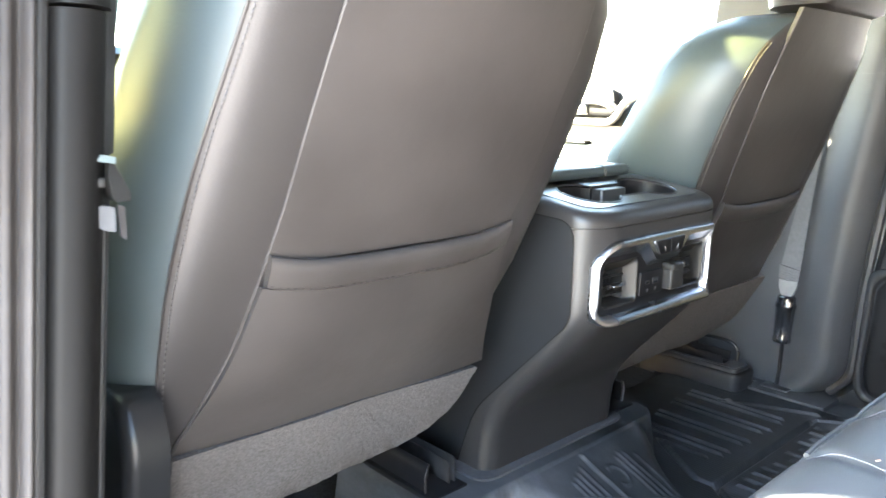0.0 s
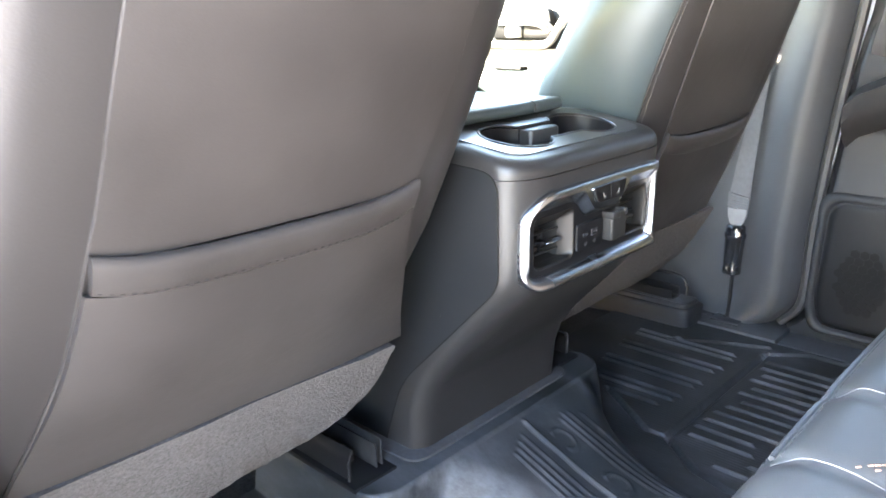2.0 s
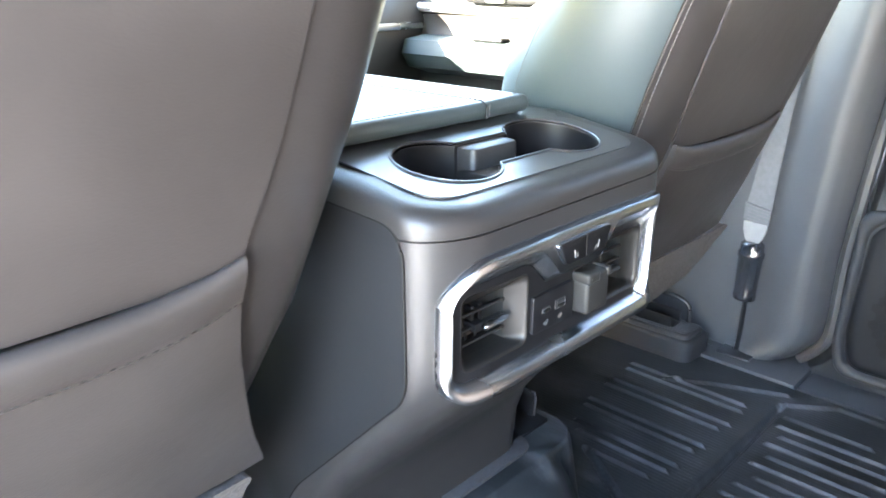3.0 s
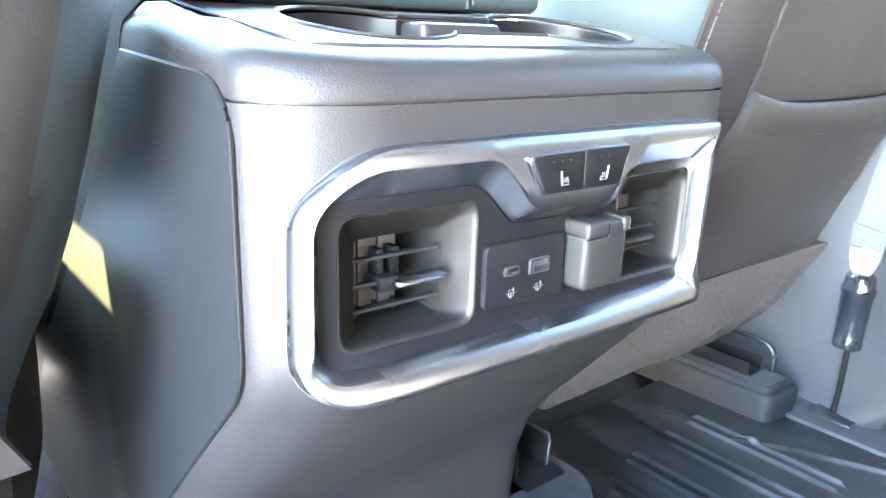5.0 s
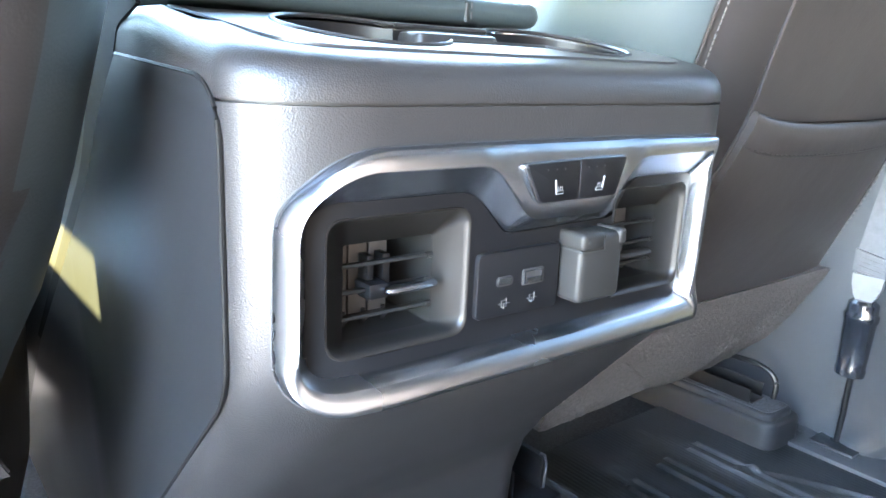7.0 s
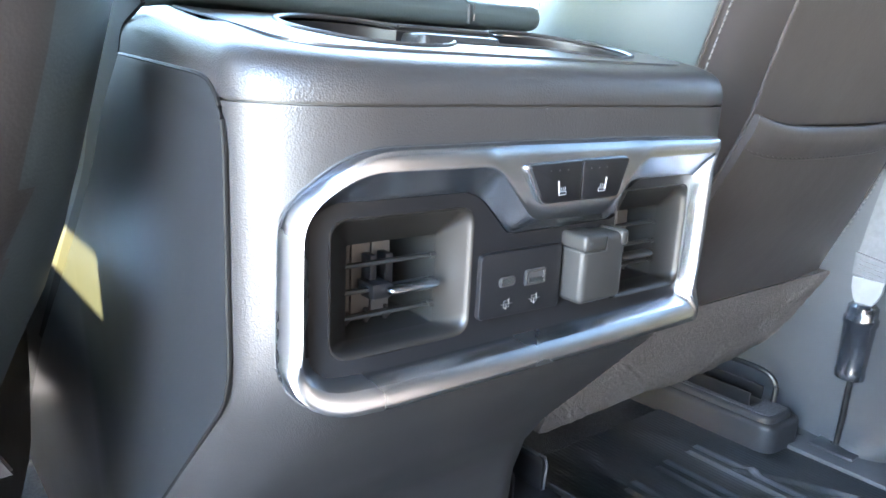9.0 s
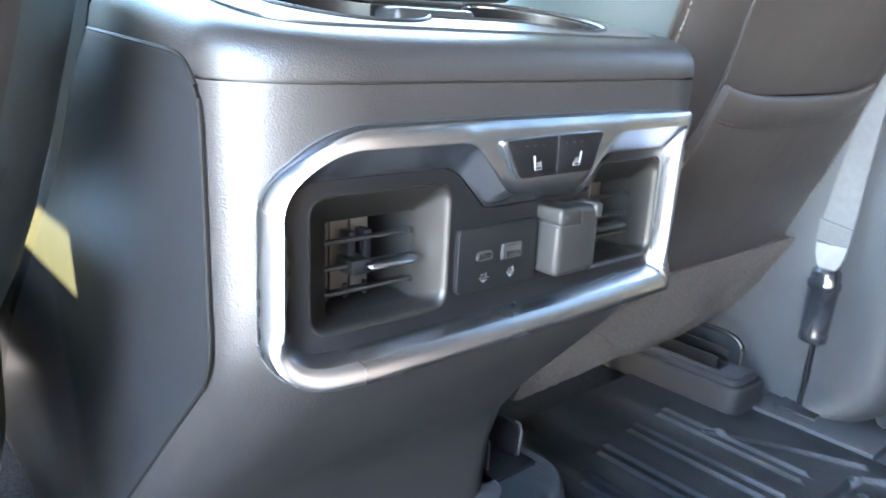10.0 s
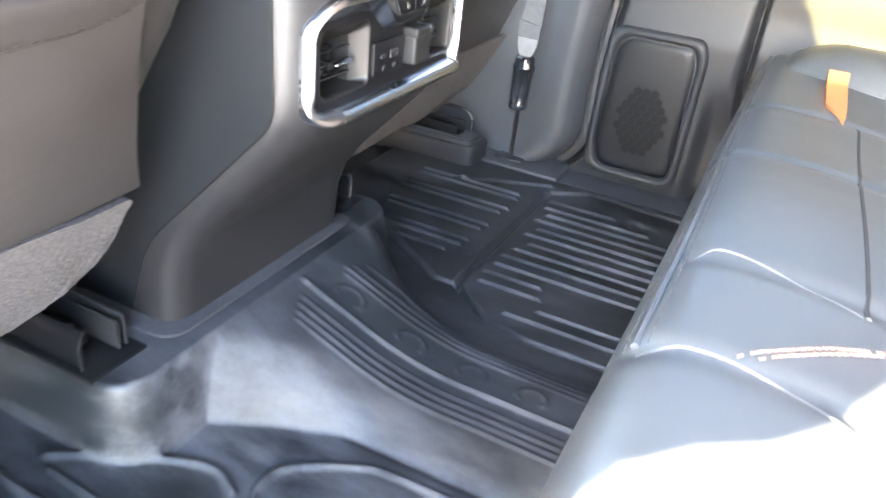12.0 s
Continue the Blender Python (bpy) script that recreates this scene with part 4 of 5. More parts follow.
part("surround_gasket", tube([(x, face_bend(x) - 0.0002, z) for x, z in [(-0.005 + (x + 0.005) * 1.002, 0.4165 + (z - 0.4165) * 1.006) for x, z in outer_loop + outer_loop[:1]]], 0.0005, 5), SEAL, surround, "thin black gasket")

VL, VR = (-0.1206, -0.0500), (0.046, 0.1085)
VZ = (0.3835, 0.4425)


def vent_loop(x0, x1, z0, z1, r):
    return fillet([(x0, z0), (x1, z0), (x1, z1), (x0, z1)], r, 6)


grown = [(-0.004 + (x + 0.004) * 1.02, 0.412 + (z - 0.412) * 1.03) for x, z in inner_loop]
part("vent_plate", bent(cut_fine(plate(grown, [vent_loop(*VL, *VZ, 0.009), vent_loop(*VR, *VZ, 0.006)], "y", 0.004, 0.003), 2)), DARK, console, "matt black fascia plate")


def vent(x0, x1, flip):
    z0, z1 = VZ
    d0, d1 = (0.0165, 0.0078) if not flip else (0.011, 0.0030)
    a = vent_loop(x0, x1, z0, z1, 0.009)
    lips = [vent_loop(x0 + k, x1 - k, z0 + k, z1 - k, 0.009 - 0.5 * k) for k in (0.0002, 0.0008, 0.0016, 0.0024)]
    b = vent_loop(x0 + d0, x1 - d1, z0 + 0.0015, z1 - 0.0155, 0.0015)
    dy = 0.003
    v = part("air_vent", loft([[(x, 0.0042 + face_bend(x), z) for x, z in a], *[[(x, y + face_bend(x), z) for x, z in lip] for lip, y in zip(lips, (0.0036, 0.0038, 0.0050, 0.0068))], [(x, 0.0185 + dy, z) for x, z in b]], caps=False), VENT, console, "smooth black air vent")
    xa, xb, za, zb = x0 + d0, x1 - d1, z0 + 0.0015, z1 - 0.0155
    part("duct", loft([[(x, y + dy, z) for x, z in b] for y in (0.0185, 0.070)] + [[((xa + xb) / 2 + (x - (xa + xb) / 2) * 0.1, 0.070 + dy, (za + zb) / 2 + (z - (za + zb) / 2) * 0.1) for x, z in b]], caps=False), CAPGREY, v)
    for k in range(3):
        z = 0.3943 + 0.0116 * k
        part("slat", loft([[(x, dy + 0.018 + yy, z + zz) for yy, zz in ((-0.0004, 0.0), (0.0002, 0.0008), (0.0012, 0.0009), (0.0045, 0.0004), (0.0045, -0.0004), (0.0012, -0.0009), (0.0002, -0.0008))] for x in (xa - 0.0015, xb + 0.001)]), CAPGREY, v)
        part("pivot", tube([(xb - 0.0002, dy + 0.0185, z), (xb - 0.003, dy + 0.0185, z)], 0.0016, 8), CAPGREY, v)
    n = 3 if not flip else 4
    for k in range(n):
        x = xa + 0.0015 + 0.0106 * k
        part("vane", rbox(x, x + 0.0098, dy + 0.034, dy + 0.036, za + 0.005, zb - 0.003 - 0.0006 * k, 0.0006), VANE, v)
        part("vane_pin", join(tube([(x + 0.006, dy + 0.031, za + 0.0015), (x + 0.006, dy + 0.031, za + 0.008)], 0.0012, 6), tube([(x + 0.006, dy + 0.031, za + 0.003), (x + 0.006, dy + 0.031, za + 0.0045)], 0.0022, 8)), DARK, v)
    zc = 0.4059 if not flip else 0.4010
    xl, xr = (-0.0868, -0.0592) if not flip else (0.0700, 0.0965)
    part("lever", loft([[(x, dy + 0.0135 + 0.0042 * s * math.cos(q), zc + 0.0021 * s * math.sin(q)) for q in span(0, 2 * math.pi, 17)[:-1]] for x, s in ((xl, 0.35), (xl + 0.0008, 0.75), (xl + 0.003, 1.0), (xr - 0.003, 1.0), (xr - 0.0008, 0.8), (xr, 0.35))]),
         CHROME if not flip else CAPGREY, v, "bright adjusting lever" if not flip else "")
    part("lever_slide", join(rbox(xl - 0.006, xl + 0.004, dy + 0.015, dy + 0.028, zc - 0.0040, zc + 0.0030, 0.0012), rbox(xl - 0.003, xl + 0.0005, dy + 0.022, dy + 0.030, zc - 0.006, zc + 0.014, 0.0008),
                             rbox(xl + 0.005, xl + 0.009, dy + 0.022, dy + 0.030, zc - 0.002, zc + 0.014, 0.0008)), DARK, v)
    return v


vent(*VL, False)
vent(*VR, True)

# seat heater switches in the dip of the surround
SW = [(-0.0240, 0.4432), (0.0283, 0.4432), (0.0352, 0.4622), (-0.0343, 0.4612)]


def shrink(pts, k, c=(0.0015, 0.4525)):
    return [(c[0] + (x - c[0]) * k, c[1] + (z - c[1]) * k) for x, z in pts]


part("switch_rim", prism(fillet(shrink(SW, 1.03), 0.0042, 5), "y", -0.0060, -0.0098, 0.0006), CHROME, console, "bright switch surround")
part("switch_gap", prism(fillet(shrink(SW, 0.985), 0.0036, 5), "y", -0.0080, -0.0100), SEAL, console)
inner_sw = shrink(SW, 0.965)
left_half = [inner_sw[0], (0.0004, inner_sw[0][1]), (0.0000, inner_sw[2][1]), inner_sw[3]]
right_half = [(0.0014, inner_sw[0][1]), inner_sw[1], inner_sw[2], (0.0010, inner_sw[2][1])]
for half, cx, lean in ((left_half, -0.0120, -1), (right_half, 0.0147, 1)):
    sw = part("heater_switch", prism(fillet(half, 0.0022, 4), "y", -0.0090, -0.0110, 0.0005), DARK, console, "black seat heater switch with white symbol")
    y = -0.0112
    icon = [tube([(cx - 0.0022, y, 0.4470), (cx + 0.0022, y, 0.4470), (cx + 0.0022, y, 0.4484), (cx - 0.0022, y, 0.4484), (cx - 0.0022, y, 0.4470)], 0.00024, 5)]
    icon.append(tube([(cx + lean * 0.0022, y, 0.4478), (cx + lean * 0.0030, y, 0.4534)], 0.00042, 5))
    for k in range(3):
        icon.append(tube([(cx - 0.0013 + k * 0.0013, y, 0.4489), (cx - 0.0009 + k * 0.0013, y, 0.4497), (cx - 0.0013 + k * 0.0013, y, 0.4506)], 0.00018, 4))
    part("symbol", join(*icon), WHITE, sw)
    for k in range(3):
        part("indicator", rbox(cx - 0.0085 + k * 0.0055, cx - 0.0079 + k * 0.0055, -0.0112, -0.0108, 0.4578, 0.4584), SEAL, sw)

# charging ports and covered power socket
usb = part("port_plate", prism(fillet([(-0.0470, 0.3892), (0.0056, 0.3880), (0.0052, 0.4200), (-0.0466, 0.4200)], 0.0032, 5), "y", 0.005, 0.0012, 0.0008), DARK, console, "black plate with two charging ports")
part("usb_c_port", prism(fillet([(-0.0358, 0.4036), (-0.0256, 0.4036), (-0.0256, 0.4082), (-0.0358, 0.4082)], 0.0022, 6), "y", 0.0015, 0.0006), SEAL, usb)
part("usb_c_shell", prism(fillet([(-0.0346, 0.4044), (-0.0268, 0.4044), (-0.0268, 0.4074), (-0.0346, 0.4074)], 0.0014, 6), "y", 0.0008, 0.0002), CHROME, usb, "bright metal port")
part("usb_a_port", prism(fillet([(-0.0196, 0.4020), (-0.0056, 0.4020), (-0.0056, 0.4098), (-0.0196, 0.4098)], 0.0014, 4), "y", 0.0015, 0.0006), SEAL, usb)
ua = [(-0.0186, 0.4028), (-0.0066, 0.4028), (-0.0066, 0.4090), (-0.0186, 0.4090)]
part("usb_a_shell", plate(ua, [shrink(ua, 0.88, (-0.0126, 0.4059))], "y", 0.0002, 0.001), CHROME, usb, "bright metal port")
part("usb_a_tongue", rbox(-0.0168, -0.0080, 0.0000, 0.0012, 0.4036, 0.4056), CHROME, usb)
for cx in (-0.0300, -0.0120):
    part("symbol", join(tube([(cx - 0.0036, 0.0011, 0.3950), (cx - 0.0016, 0.0011, 0.3950)], 0.0002, 5), tube([(cx + 0.0016, 0.0011, 0.3950), (cx + 0.0034, 0.0011, 0.3950)], 0.0002, 5),
                        tube([(cx - 0.0018, 0.0011, 0.3934), (cx - 0.0018, 0.0011, 0.3966), (cx + 0.0014, 0.0011, 0.3966), (cx + 0.0014, 0.0011, 0.3934), (cx - 0.0018, 0.0011, 0.3934)], 0.0002, 5),
                        tube([(cx - 0.0004, 0.0010, 0.3926), (cx - 0.0004, 0.0010, 0.3950), (cx + 0.0012, 0.0010, 0.3950), (cx + 0.0012, 0.0010, 0.3976)], 0.00025, 5)), ICON, usb)
socket = part("socket_cover", rbox(0.0075, 0.0385, -0.0108, 0.006, 0.3906, 0.4248, 0.0034, 4), CAPGREY, console, "grey hinged power socket cover")
part("hinge_hood", rbox(0.0068, 0.0228, -0.0121, 0.006, 0.4172, 0.4260, 0.0024, 4), CAPGREY, socket)
part("hinge_ear", rbox(0.0338, 0.0392, -0.0117, 0.006, 0.4180, 0.4260, 0.0018, 3), CAPGREY, socket)
part("hood_joint", join(rbox(0.0074, 0.0236, -0.0112, 0.004, 0.4164, 0.4172, 0.0002), rbox(0.0230, 0.0238, -0.0112, 0.004, 0.4166, 0.4240, 0.0002)), SEAL, socket)
part("hinge_pin", tube([(0.0108, -0.0112, 0.4218), (0.0108, -0.0123, 0.4218)], 0.0010, 8), SEAL, socket)

# ---- front seats ----
SX = -0.412                      # middle of the driver's seat
BACK = [(0.20, 0.165), (0.28, 0.127), (0.315, 0.112), (0.41, 0.071), (0.505, 0.031), (0.60, -0.006), (0.70, -0.043), (0.80, -0.078), (0.9, -0.11)]
HALF = [(0.20, 0.18), (0.30, 0.190), (0.34, 0.198), (0.38, 0.213), (0.42, 0.227), (0.46, 0.237), (0.52, 0.250), (0.60, 0.263), (0.66, 0.266), (0.70, 0.262), (0.74, 0.245), (0.77, 0.205), (0.80, 0.150)]
HALF_OUT = [(0.20, 0.215), (0.30, 0.245), (0.37, 0.258), (0.41, 0.2615), (0.48, 0.260), (0.54, 0.254), (0.58, 0.247), (0.62, 0.237), (0.66, 0.227), (0.70, 0.217), (0.76, 0.196), (0.80, 0.165)]
THICK = [(0.2, 0.42), (0.40, 0.46), (0.46, 0.70), (0.53, 0.88), (0.62, 0.80), (0.8, 0.60)]
PLAN = [(0.0, -0.004), (0.45, -0.003), (0.66, 0.000), (0.78, 0.009), (0.860, 0.026), (0.928, 0.056), (0.978, 0.098), (1.0, 0.150), (0.96, 0.200), (0.86, 0.226), (0.74, 0.215), (0.62, 0.172), (0.45, 0.150), (0.0, 0.146)]

PLAN_IN = [(0.0, -0.004), (0.45, -0.003), (0.64, -0.001), (0.745, 0.006), (0.825, 0.030), (0.895, 0.064), (0.958, 0.100), (1.0, 0.150)] + PLAN[8:]


def flared(z):
    """0 where the inboard corner is chamfered, 1 higher up, where the back flares out."""
    return smooth((z - 0.40) / 0.06)


def seat_plan(z):
    k = flared(z)
    right = [tuple(p) for p in curve([Vector(a) * (1 - k) + Vector(b) * k for a, b in zip(PLAN_IN, PLAN)], 5)]
    left = [tuple(p) for p in curve(PLAN, 5)]
    return right + [(-u, w) for u, w in left[-2:0:-1]]


def seat_ring(z, shrink_w=1.0):
    inner, outside, yb = soft_table(HALF, z), soft_table(HALF_OUT, z), soft_table(BACK, z)
    return [(SX + u * (inner if u > 0 else outside) * shrink_w, yb + lerp_table(THICK, z) * (0.073 + (w - 0.073) * (0.55 + 0.45 * shrink_w)), z) for u, w in seat_plan(z)]


seat = root("front_seat", (SX, 0.3, 0.10), "black leather front seat with back pocket and grey carpet below", "seat", "front seats")
zs = [0.285, 0.31, 0.33, 0.36, 0.39, 0.42, 0.45, 0.50, 0.58, 0.66, 0.72, 0.752]
rings = [seat_ring(z) for z in zs] + [seat_ring(0.775, 0.97), seat_ring(0.790, 0.89), seat_ring(0.799, 0.74), seat_ring(0.802, 0.4)]
backrest = part("backrest", loft(rings), LEATHER, seat, angle=60)
# Front and side faces get the leather tinted for sky light.
backrest.data.materials.append(SKYLIT_LEATHER)
for face in backrest.data.polygons:
    x, y, z = face.center + ORIGIN[seat]
    face.material_index = 1 if y > soft_table(BACK, z) + (0.046 - 0.024 * flared(z) if x > SX else 0.022) * lerp_table(THICK, z) and z < 0.79 else 0


def back_point(u, z, off=0.0):
    return (SX + u, soft_table(BACK, z) - 0.004 + 0.006 * (u / 0.2) ** 4 - off, z)


def seam_u(z, side):
    """Edge of the rear panel, tucked in on the inboard side."""
    outer = [(0.30, 0.205), (0.317, 0.203), (0.36, 0.185), (0.41, 0.165), (0.469, 0.151), (0.514, 0.143), (0.562, 0.135), (0.611, 0.129), (0.665, 0.122), (0.704, 0.115), (0.80, 0.095)]
    inner = [(0.30, 0.198), (0.317, 0.191), (0.37, 0.169), (0.43, 0.151), (0.47, 0.144), (0.505, 0.143), (0.567, 0.156), (0.633, 0.163), (0.70, 0.168), (0.80, 0.160)]
    return side * soft_table(inner if side > 0 else outer, z)


def across(z, k):
    return seam_u(z, 1 if k > 0 else -1) * abs(k)


def panel(z0, z1, nz, off, wide=1.0):
    return sheet(lambda k, z: back_point(across(z, k) * wide, z, off(k, z)), span(-1, 1, 31), span(z0, z1, nz), (0, 0.008, 0))


part("rear_panel", panel(0.50, 0.80, 30, lambda k, z: 0.0018 + 0.004 * (1 - k * k)), SMOOTH_LEATHER, seat, angle=60)


def hem_z(k):
    return 0.4965 + 0.008 * abs(k) ** 5 - 0.003 * (1 - k * k)


def pocket_off(k, z):
    t = (z - 0.315) / (0.480 - 0.315)
    return 0.003 + 0.012 * smooth(t * 1.6) * (1 - 0.55 * abs(k) ** 4)


pocket = part("back_pocket", sheet(lambda k, t: (lambda z: back_point(across(z, k), z, pocket_off(k, z)))(0.316 + (hem_z(k) - 0.0235 - 0.316) * t), span(-1, 1, 41), span(0, 1, 30), (0, 0.010, 0)), SMOOTH_LEATHER, seat, "leather map pocket with rolled hem", angle=60)
hem = []
for k in span(-1, 1, 41):
    zc = hem_z(k)
    e = 1 - 0.5 * abs(k) ** 4
    hem.append([back_point(across(zc, k), zc + dz, o * e) for dz, o in ((0.004, 0.002), (0.005, 0.009), (0.003, 0.0145), (-0.003, 0.0180), (-0.010, 0.0185), (-0.018, 0.0176), (-0.0236, 0.0164), (-0.0242, 0.0156), (-0.0242, 0.004), (-0.010, 0.002))])
part("hem", loft(hem), SMOOTH_LEATHER, pocket, angle=60)
part("hem_stitching", stitches([back_point(across(hem_z(k), k), hem_z(k) - 0.0222, 0.0168 * (1 - 0.5 * abs(k) ** 4)) for k in span(-0.98, 0.98, 40)], 0.0045, 0.0030, 0.0005), LEATHER, pocket)
for side in (-1, 1):
    zz = [0.318, 0.33, 0.35, 0.38, 0.42, 0.46, 0.505, 0.56, 0.62, 0.70, 0.78, 0.80]
    part("piping", tube(curve([back_point(seam_u(z, side), z, 0.0002) for z in zz], 4), 0.0015, 8), LEATHER, seat)
    line = []
    for z in zs[1:]:
        hw, yb = soft_table(HALF if side > 0 else HALF_OUT, z), soft_table(BACK, z)
        line.append((SX + side * hw * 0.845, yb + (0.044 - 0.0265 * flared(z) if side > 0 else 0.0175) * lerp_table(THICK, z), z))
    line = curve(line, 5)
    seam = part("seam", tube([(x, y, z) for x, y, z in line], 0.0012, 6), LEATHER, seat)
    thread = part("seam_stitching", stitches([(x - side * 0.004, y - 0.004, z) for x, y, z in line], 0.0042, 0.0031, 0.0007), STITCH, seat, "grey topstitching")
    front = []
    for z in zs[1:]:
        hw, yb = soft_table(HALF if side > 0 else HALF_OUT, z), soft_table(BACK, z)
        front.append((SX + side * hw * 0.985, yb + 0.175 * lerp_table(THICK, z), z))
    part("front_seam", stitches([(x + side * 0.002, y, z) for x, y, z in curve(front, 5)], 0.0046, 0.0032, 0.0005), STITCH, seat)



def carpet_flap(shape, radii, dx=0.0, dy=0.0, dz=0.0):
    """Soft carpet hanging below the back pocket, its lower edge rolled."""
    bm = plate([(u, z) for u, z in fillet(shape, radii, 6)], [], "y", 0.0)
    bmesh.ops.subdivide_edges(bm, edges=bm.edges[:], cuts=3, use_grid_fill=True)
    bmesh.ops.triangulate(bm, faces=bm.faces[:])
    for v in bm.verts:
        u, z = v.co.x, v.co.z
        v.co.y = lerp_table([(0.18, 0.182), (0.20, 0.172), (0.22, 0.160), (0.26, 0.140), (0.316, 0.108)], z) - 0.008 + 0.002 * math.sin(u * 30) + 0.003 * noise.noise(Vector((u * 25, z * 25, 0.0)))
    geo = bmesh.ops.extrude_face_region(bm, geom=bm.faces[:])
    bmesh.ops.translate(bm, verts=[g for g in geo["geom"] if isinstance(g, bmesh.types.BMVert)], vec=(0, 0.013, 0))
    for v in bm.verts:
        v.co += Vector((SX + dx, dy, dz)) + 0.0012 * noise.noise_vector(v.co * 160)
    return bm


part("carpet_flap", carpet_flap([(-0.205, 0.318), (-0.203, 0.245), (-0.188, 0.197), (0.0, 0.206), (0.110, 0.214), (0.169, 0.252), (0.178, 0.314), (0.0, 0.318)], [0.0, 0.02, 0.012, 0.05, 0.05, 0.04, 0.008, 0.0]), CARPET, seat, "grey carpet flap", angle=60)
part("cushion", loft([[(SX + u * s, y, 0.275 + w * k) for u, w in fillet([(-0.25, -0.09), (0.25, -0.09), (0.255, 0.07), (0.17, 0.09), (-0.17, 0.09), (-0.255, 0.07)], 0.03, 4)]
                      for y, s, k in ((0.20, 0.76, 0.8), (0.24, 0.82, 0.9), (0.34, 0.92, 1.0), (0.46, 1.0, 1.05), (0.66, 1.0, 1.05), (0.71, 0.95, 0.8), (0.73, 0.85, 0.5))]), SMOOTH_LEATHER, seat)
head = part("headrest", loft([[(SX + u * s, -0.075 + w * s - 0.15 * (z - 0.84), z) for u, w in fillet([(-0.135, -0.03), (0.135, -0.03), (0.14, 0.05), (0.09, 0.085), (-0.09, 0.085), (-0.14, 0.05)], 0.03, 5)]
                              for z, s in ((0.800, 0.70), (0.808, 0.93), (0.83, 1.0), (0.92, 1.03), (0.965, 0.96), (0.98, 0.7))]), LEATHER, seat)
for side in (-1, 1):
    part("headrest_post", tube([(SX + side * 0.06, -0.045, 0.78), (SX + side * 0.06, -0.055, 0.86)], 0.006, 8), BRIGHT, seat)
SEAT_SHIFT = (0.835, 0.042, -0.034)
other = copy_thing(seat, pose(SX + SEAT_SHIFT[0], 0.3 + SEAT_SHIFT[1], 0.10 + SEAT_SHIFT[2]) @ Matrix.Diagonal((-1, 1, 1, 1)))
part("side_shield", prism(fillet([(0.115, 0.05), (0.60, 0.05), (0.62, 0.28), (0.25, 0.36), (0.13, 0.402), (0.075, 0.398), (0.055, 0.36), (0.075, 0.27)], [0.02, 0.02, 0.03, 0.05, 0.05, 0.018, 0.02, 0.05], 6), "x", SX + -1 * 0.222, SX + -1 * 0.258, 0.012, 4), PLASTIC, seat, "grey plastic seat side shield")
bpy.data.objects.remove(seam)
bpy.data.objects.remove(thread)          # the driver's seat has none on its inboard side
for child in list(other.children):
    if child.name.startswith("carpet_flap"):
        bpy.data.objects.remove(child)
flap = new("carpet_flap", to_mesh(carpet_flap([(0.205, 0.318), (0.212, 0.235), (0.196, 0.190), (0.150, 0.196), (-0.02, 0.193), (-0.130, 0.192), (-0.205, 0.214), (-0.224, 0.262), (-0.212, 0.318)], [0.0, 0.02, 0.010, 0.03, 0.05, 0.05, 0.05, 0.04, 0.006]), "carpet_flap", CARPET, ORIGIN[seat], 60))
flap.parent = other
tagged(flap, "grey carpet flap")
tagged(other, "black leather front passenger seat with back pocket and carpet")


# ---- seat rails on the tunnel and at the sill ----
def rail(name, x, y0, y1, z, label, mirror=1):
    r = root(name, (x, (y0 + y1) / 2, z), label, "seat rail", "seat rails")
    part("base_plate", rbox(x - 0.034, x + 0.034, y0 - 0.014, y1, z - 0.004, z + 0.0035, 0.0015), DARK, r)
    part("outer_plate", loft([[(x - mirror * (0.026 + o), y, z + h) for o, h in ((0, 0), (0.001, 0.030), (-0.002, 0.040), (-0.006, 0.043), (-0.008, 0.041), (-0.004, 0.037), (-0.002, 0.029), (-0.003, 0.0))] for y in (y0 + 0.004, y1)]), DARK, r)
    part("plate_edge", tube([(x - mirror * 0.0275, y0 + 0.004, z + 0.003), (x - mirror * 0.0285, y0 + 0.003, z + 0.029), (x - mirror * 0.025, y0 + 0.003, z + 0.039), (x - mirror * 0.020, y0 + 0.005, z + 0.042)], 0.0013, 6), STEEL, r)
    for o, h in ((0.014, 0.036), (0.023, 0.040)):
        part("channel_wall", prism(fillet([(y0 + 0.002, z), (y1, z), (y1, z + h), (y0 + 0.002, z + h)], [0.001, 0.0, 0.0, 0.006], 4), "x", x + mirror * o, x + mirror * (o + 0.0022), 0.0006), STEEL, r)
    part("slider", rbox(x - 0.012, x + 0.006, y0 + 0.035, y1, z + 0.002, z + 0.020, 0.002), DARK, r)
    for k in range(3):
        part("bolt", tube([(x - 0.004, y0 + 0.045 + 0.028 * k, z + 0.018), (x - 0.004, y0 + 0.045 + 0.028 * k, z + 0.0255)], 0.0042, 6), STEEL, r)
    return r


rail("seat_rail", -0.222, 0.178, 0.42, 0.110, "dark steel seat rail end bolted on the tunnel beside the console")
rail("seat_rail", 0.190, 0.185, 0.42, 0.110, "dark steel seat rail end bolted on the tunnel", -1)
cover = root("rail_cover", (0.716, 0.26, 0.0), "black plastic rail end cover with a steel bracket at the sill", "rail cover")
part("cover_body", prism(fillet([(0.674, 0.196), (0.754, 0.192), (0.758, 0.44), (0.668, 0.44)], [0.022, 0.020, 0.01, 0.01], 7), "z", -0.004, 0.040, 0.007, 4), DOORTRIM, cover)
part("cover_lid", prism(fillet([(0.681, 0.204), (0.744, 0.201), (0.748, 0.435), (0.676, 0.435)], [0.017, 0.016, 0.008, 0.008], 6), "z", 0.036, 0.049, 0.004, 3), DOORTRIM, cover)
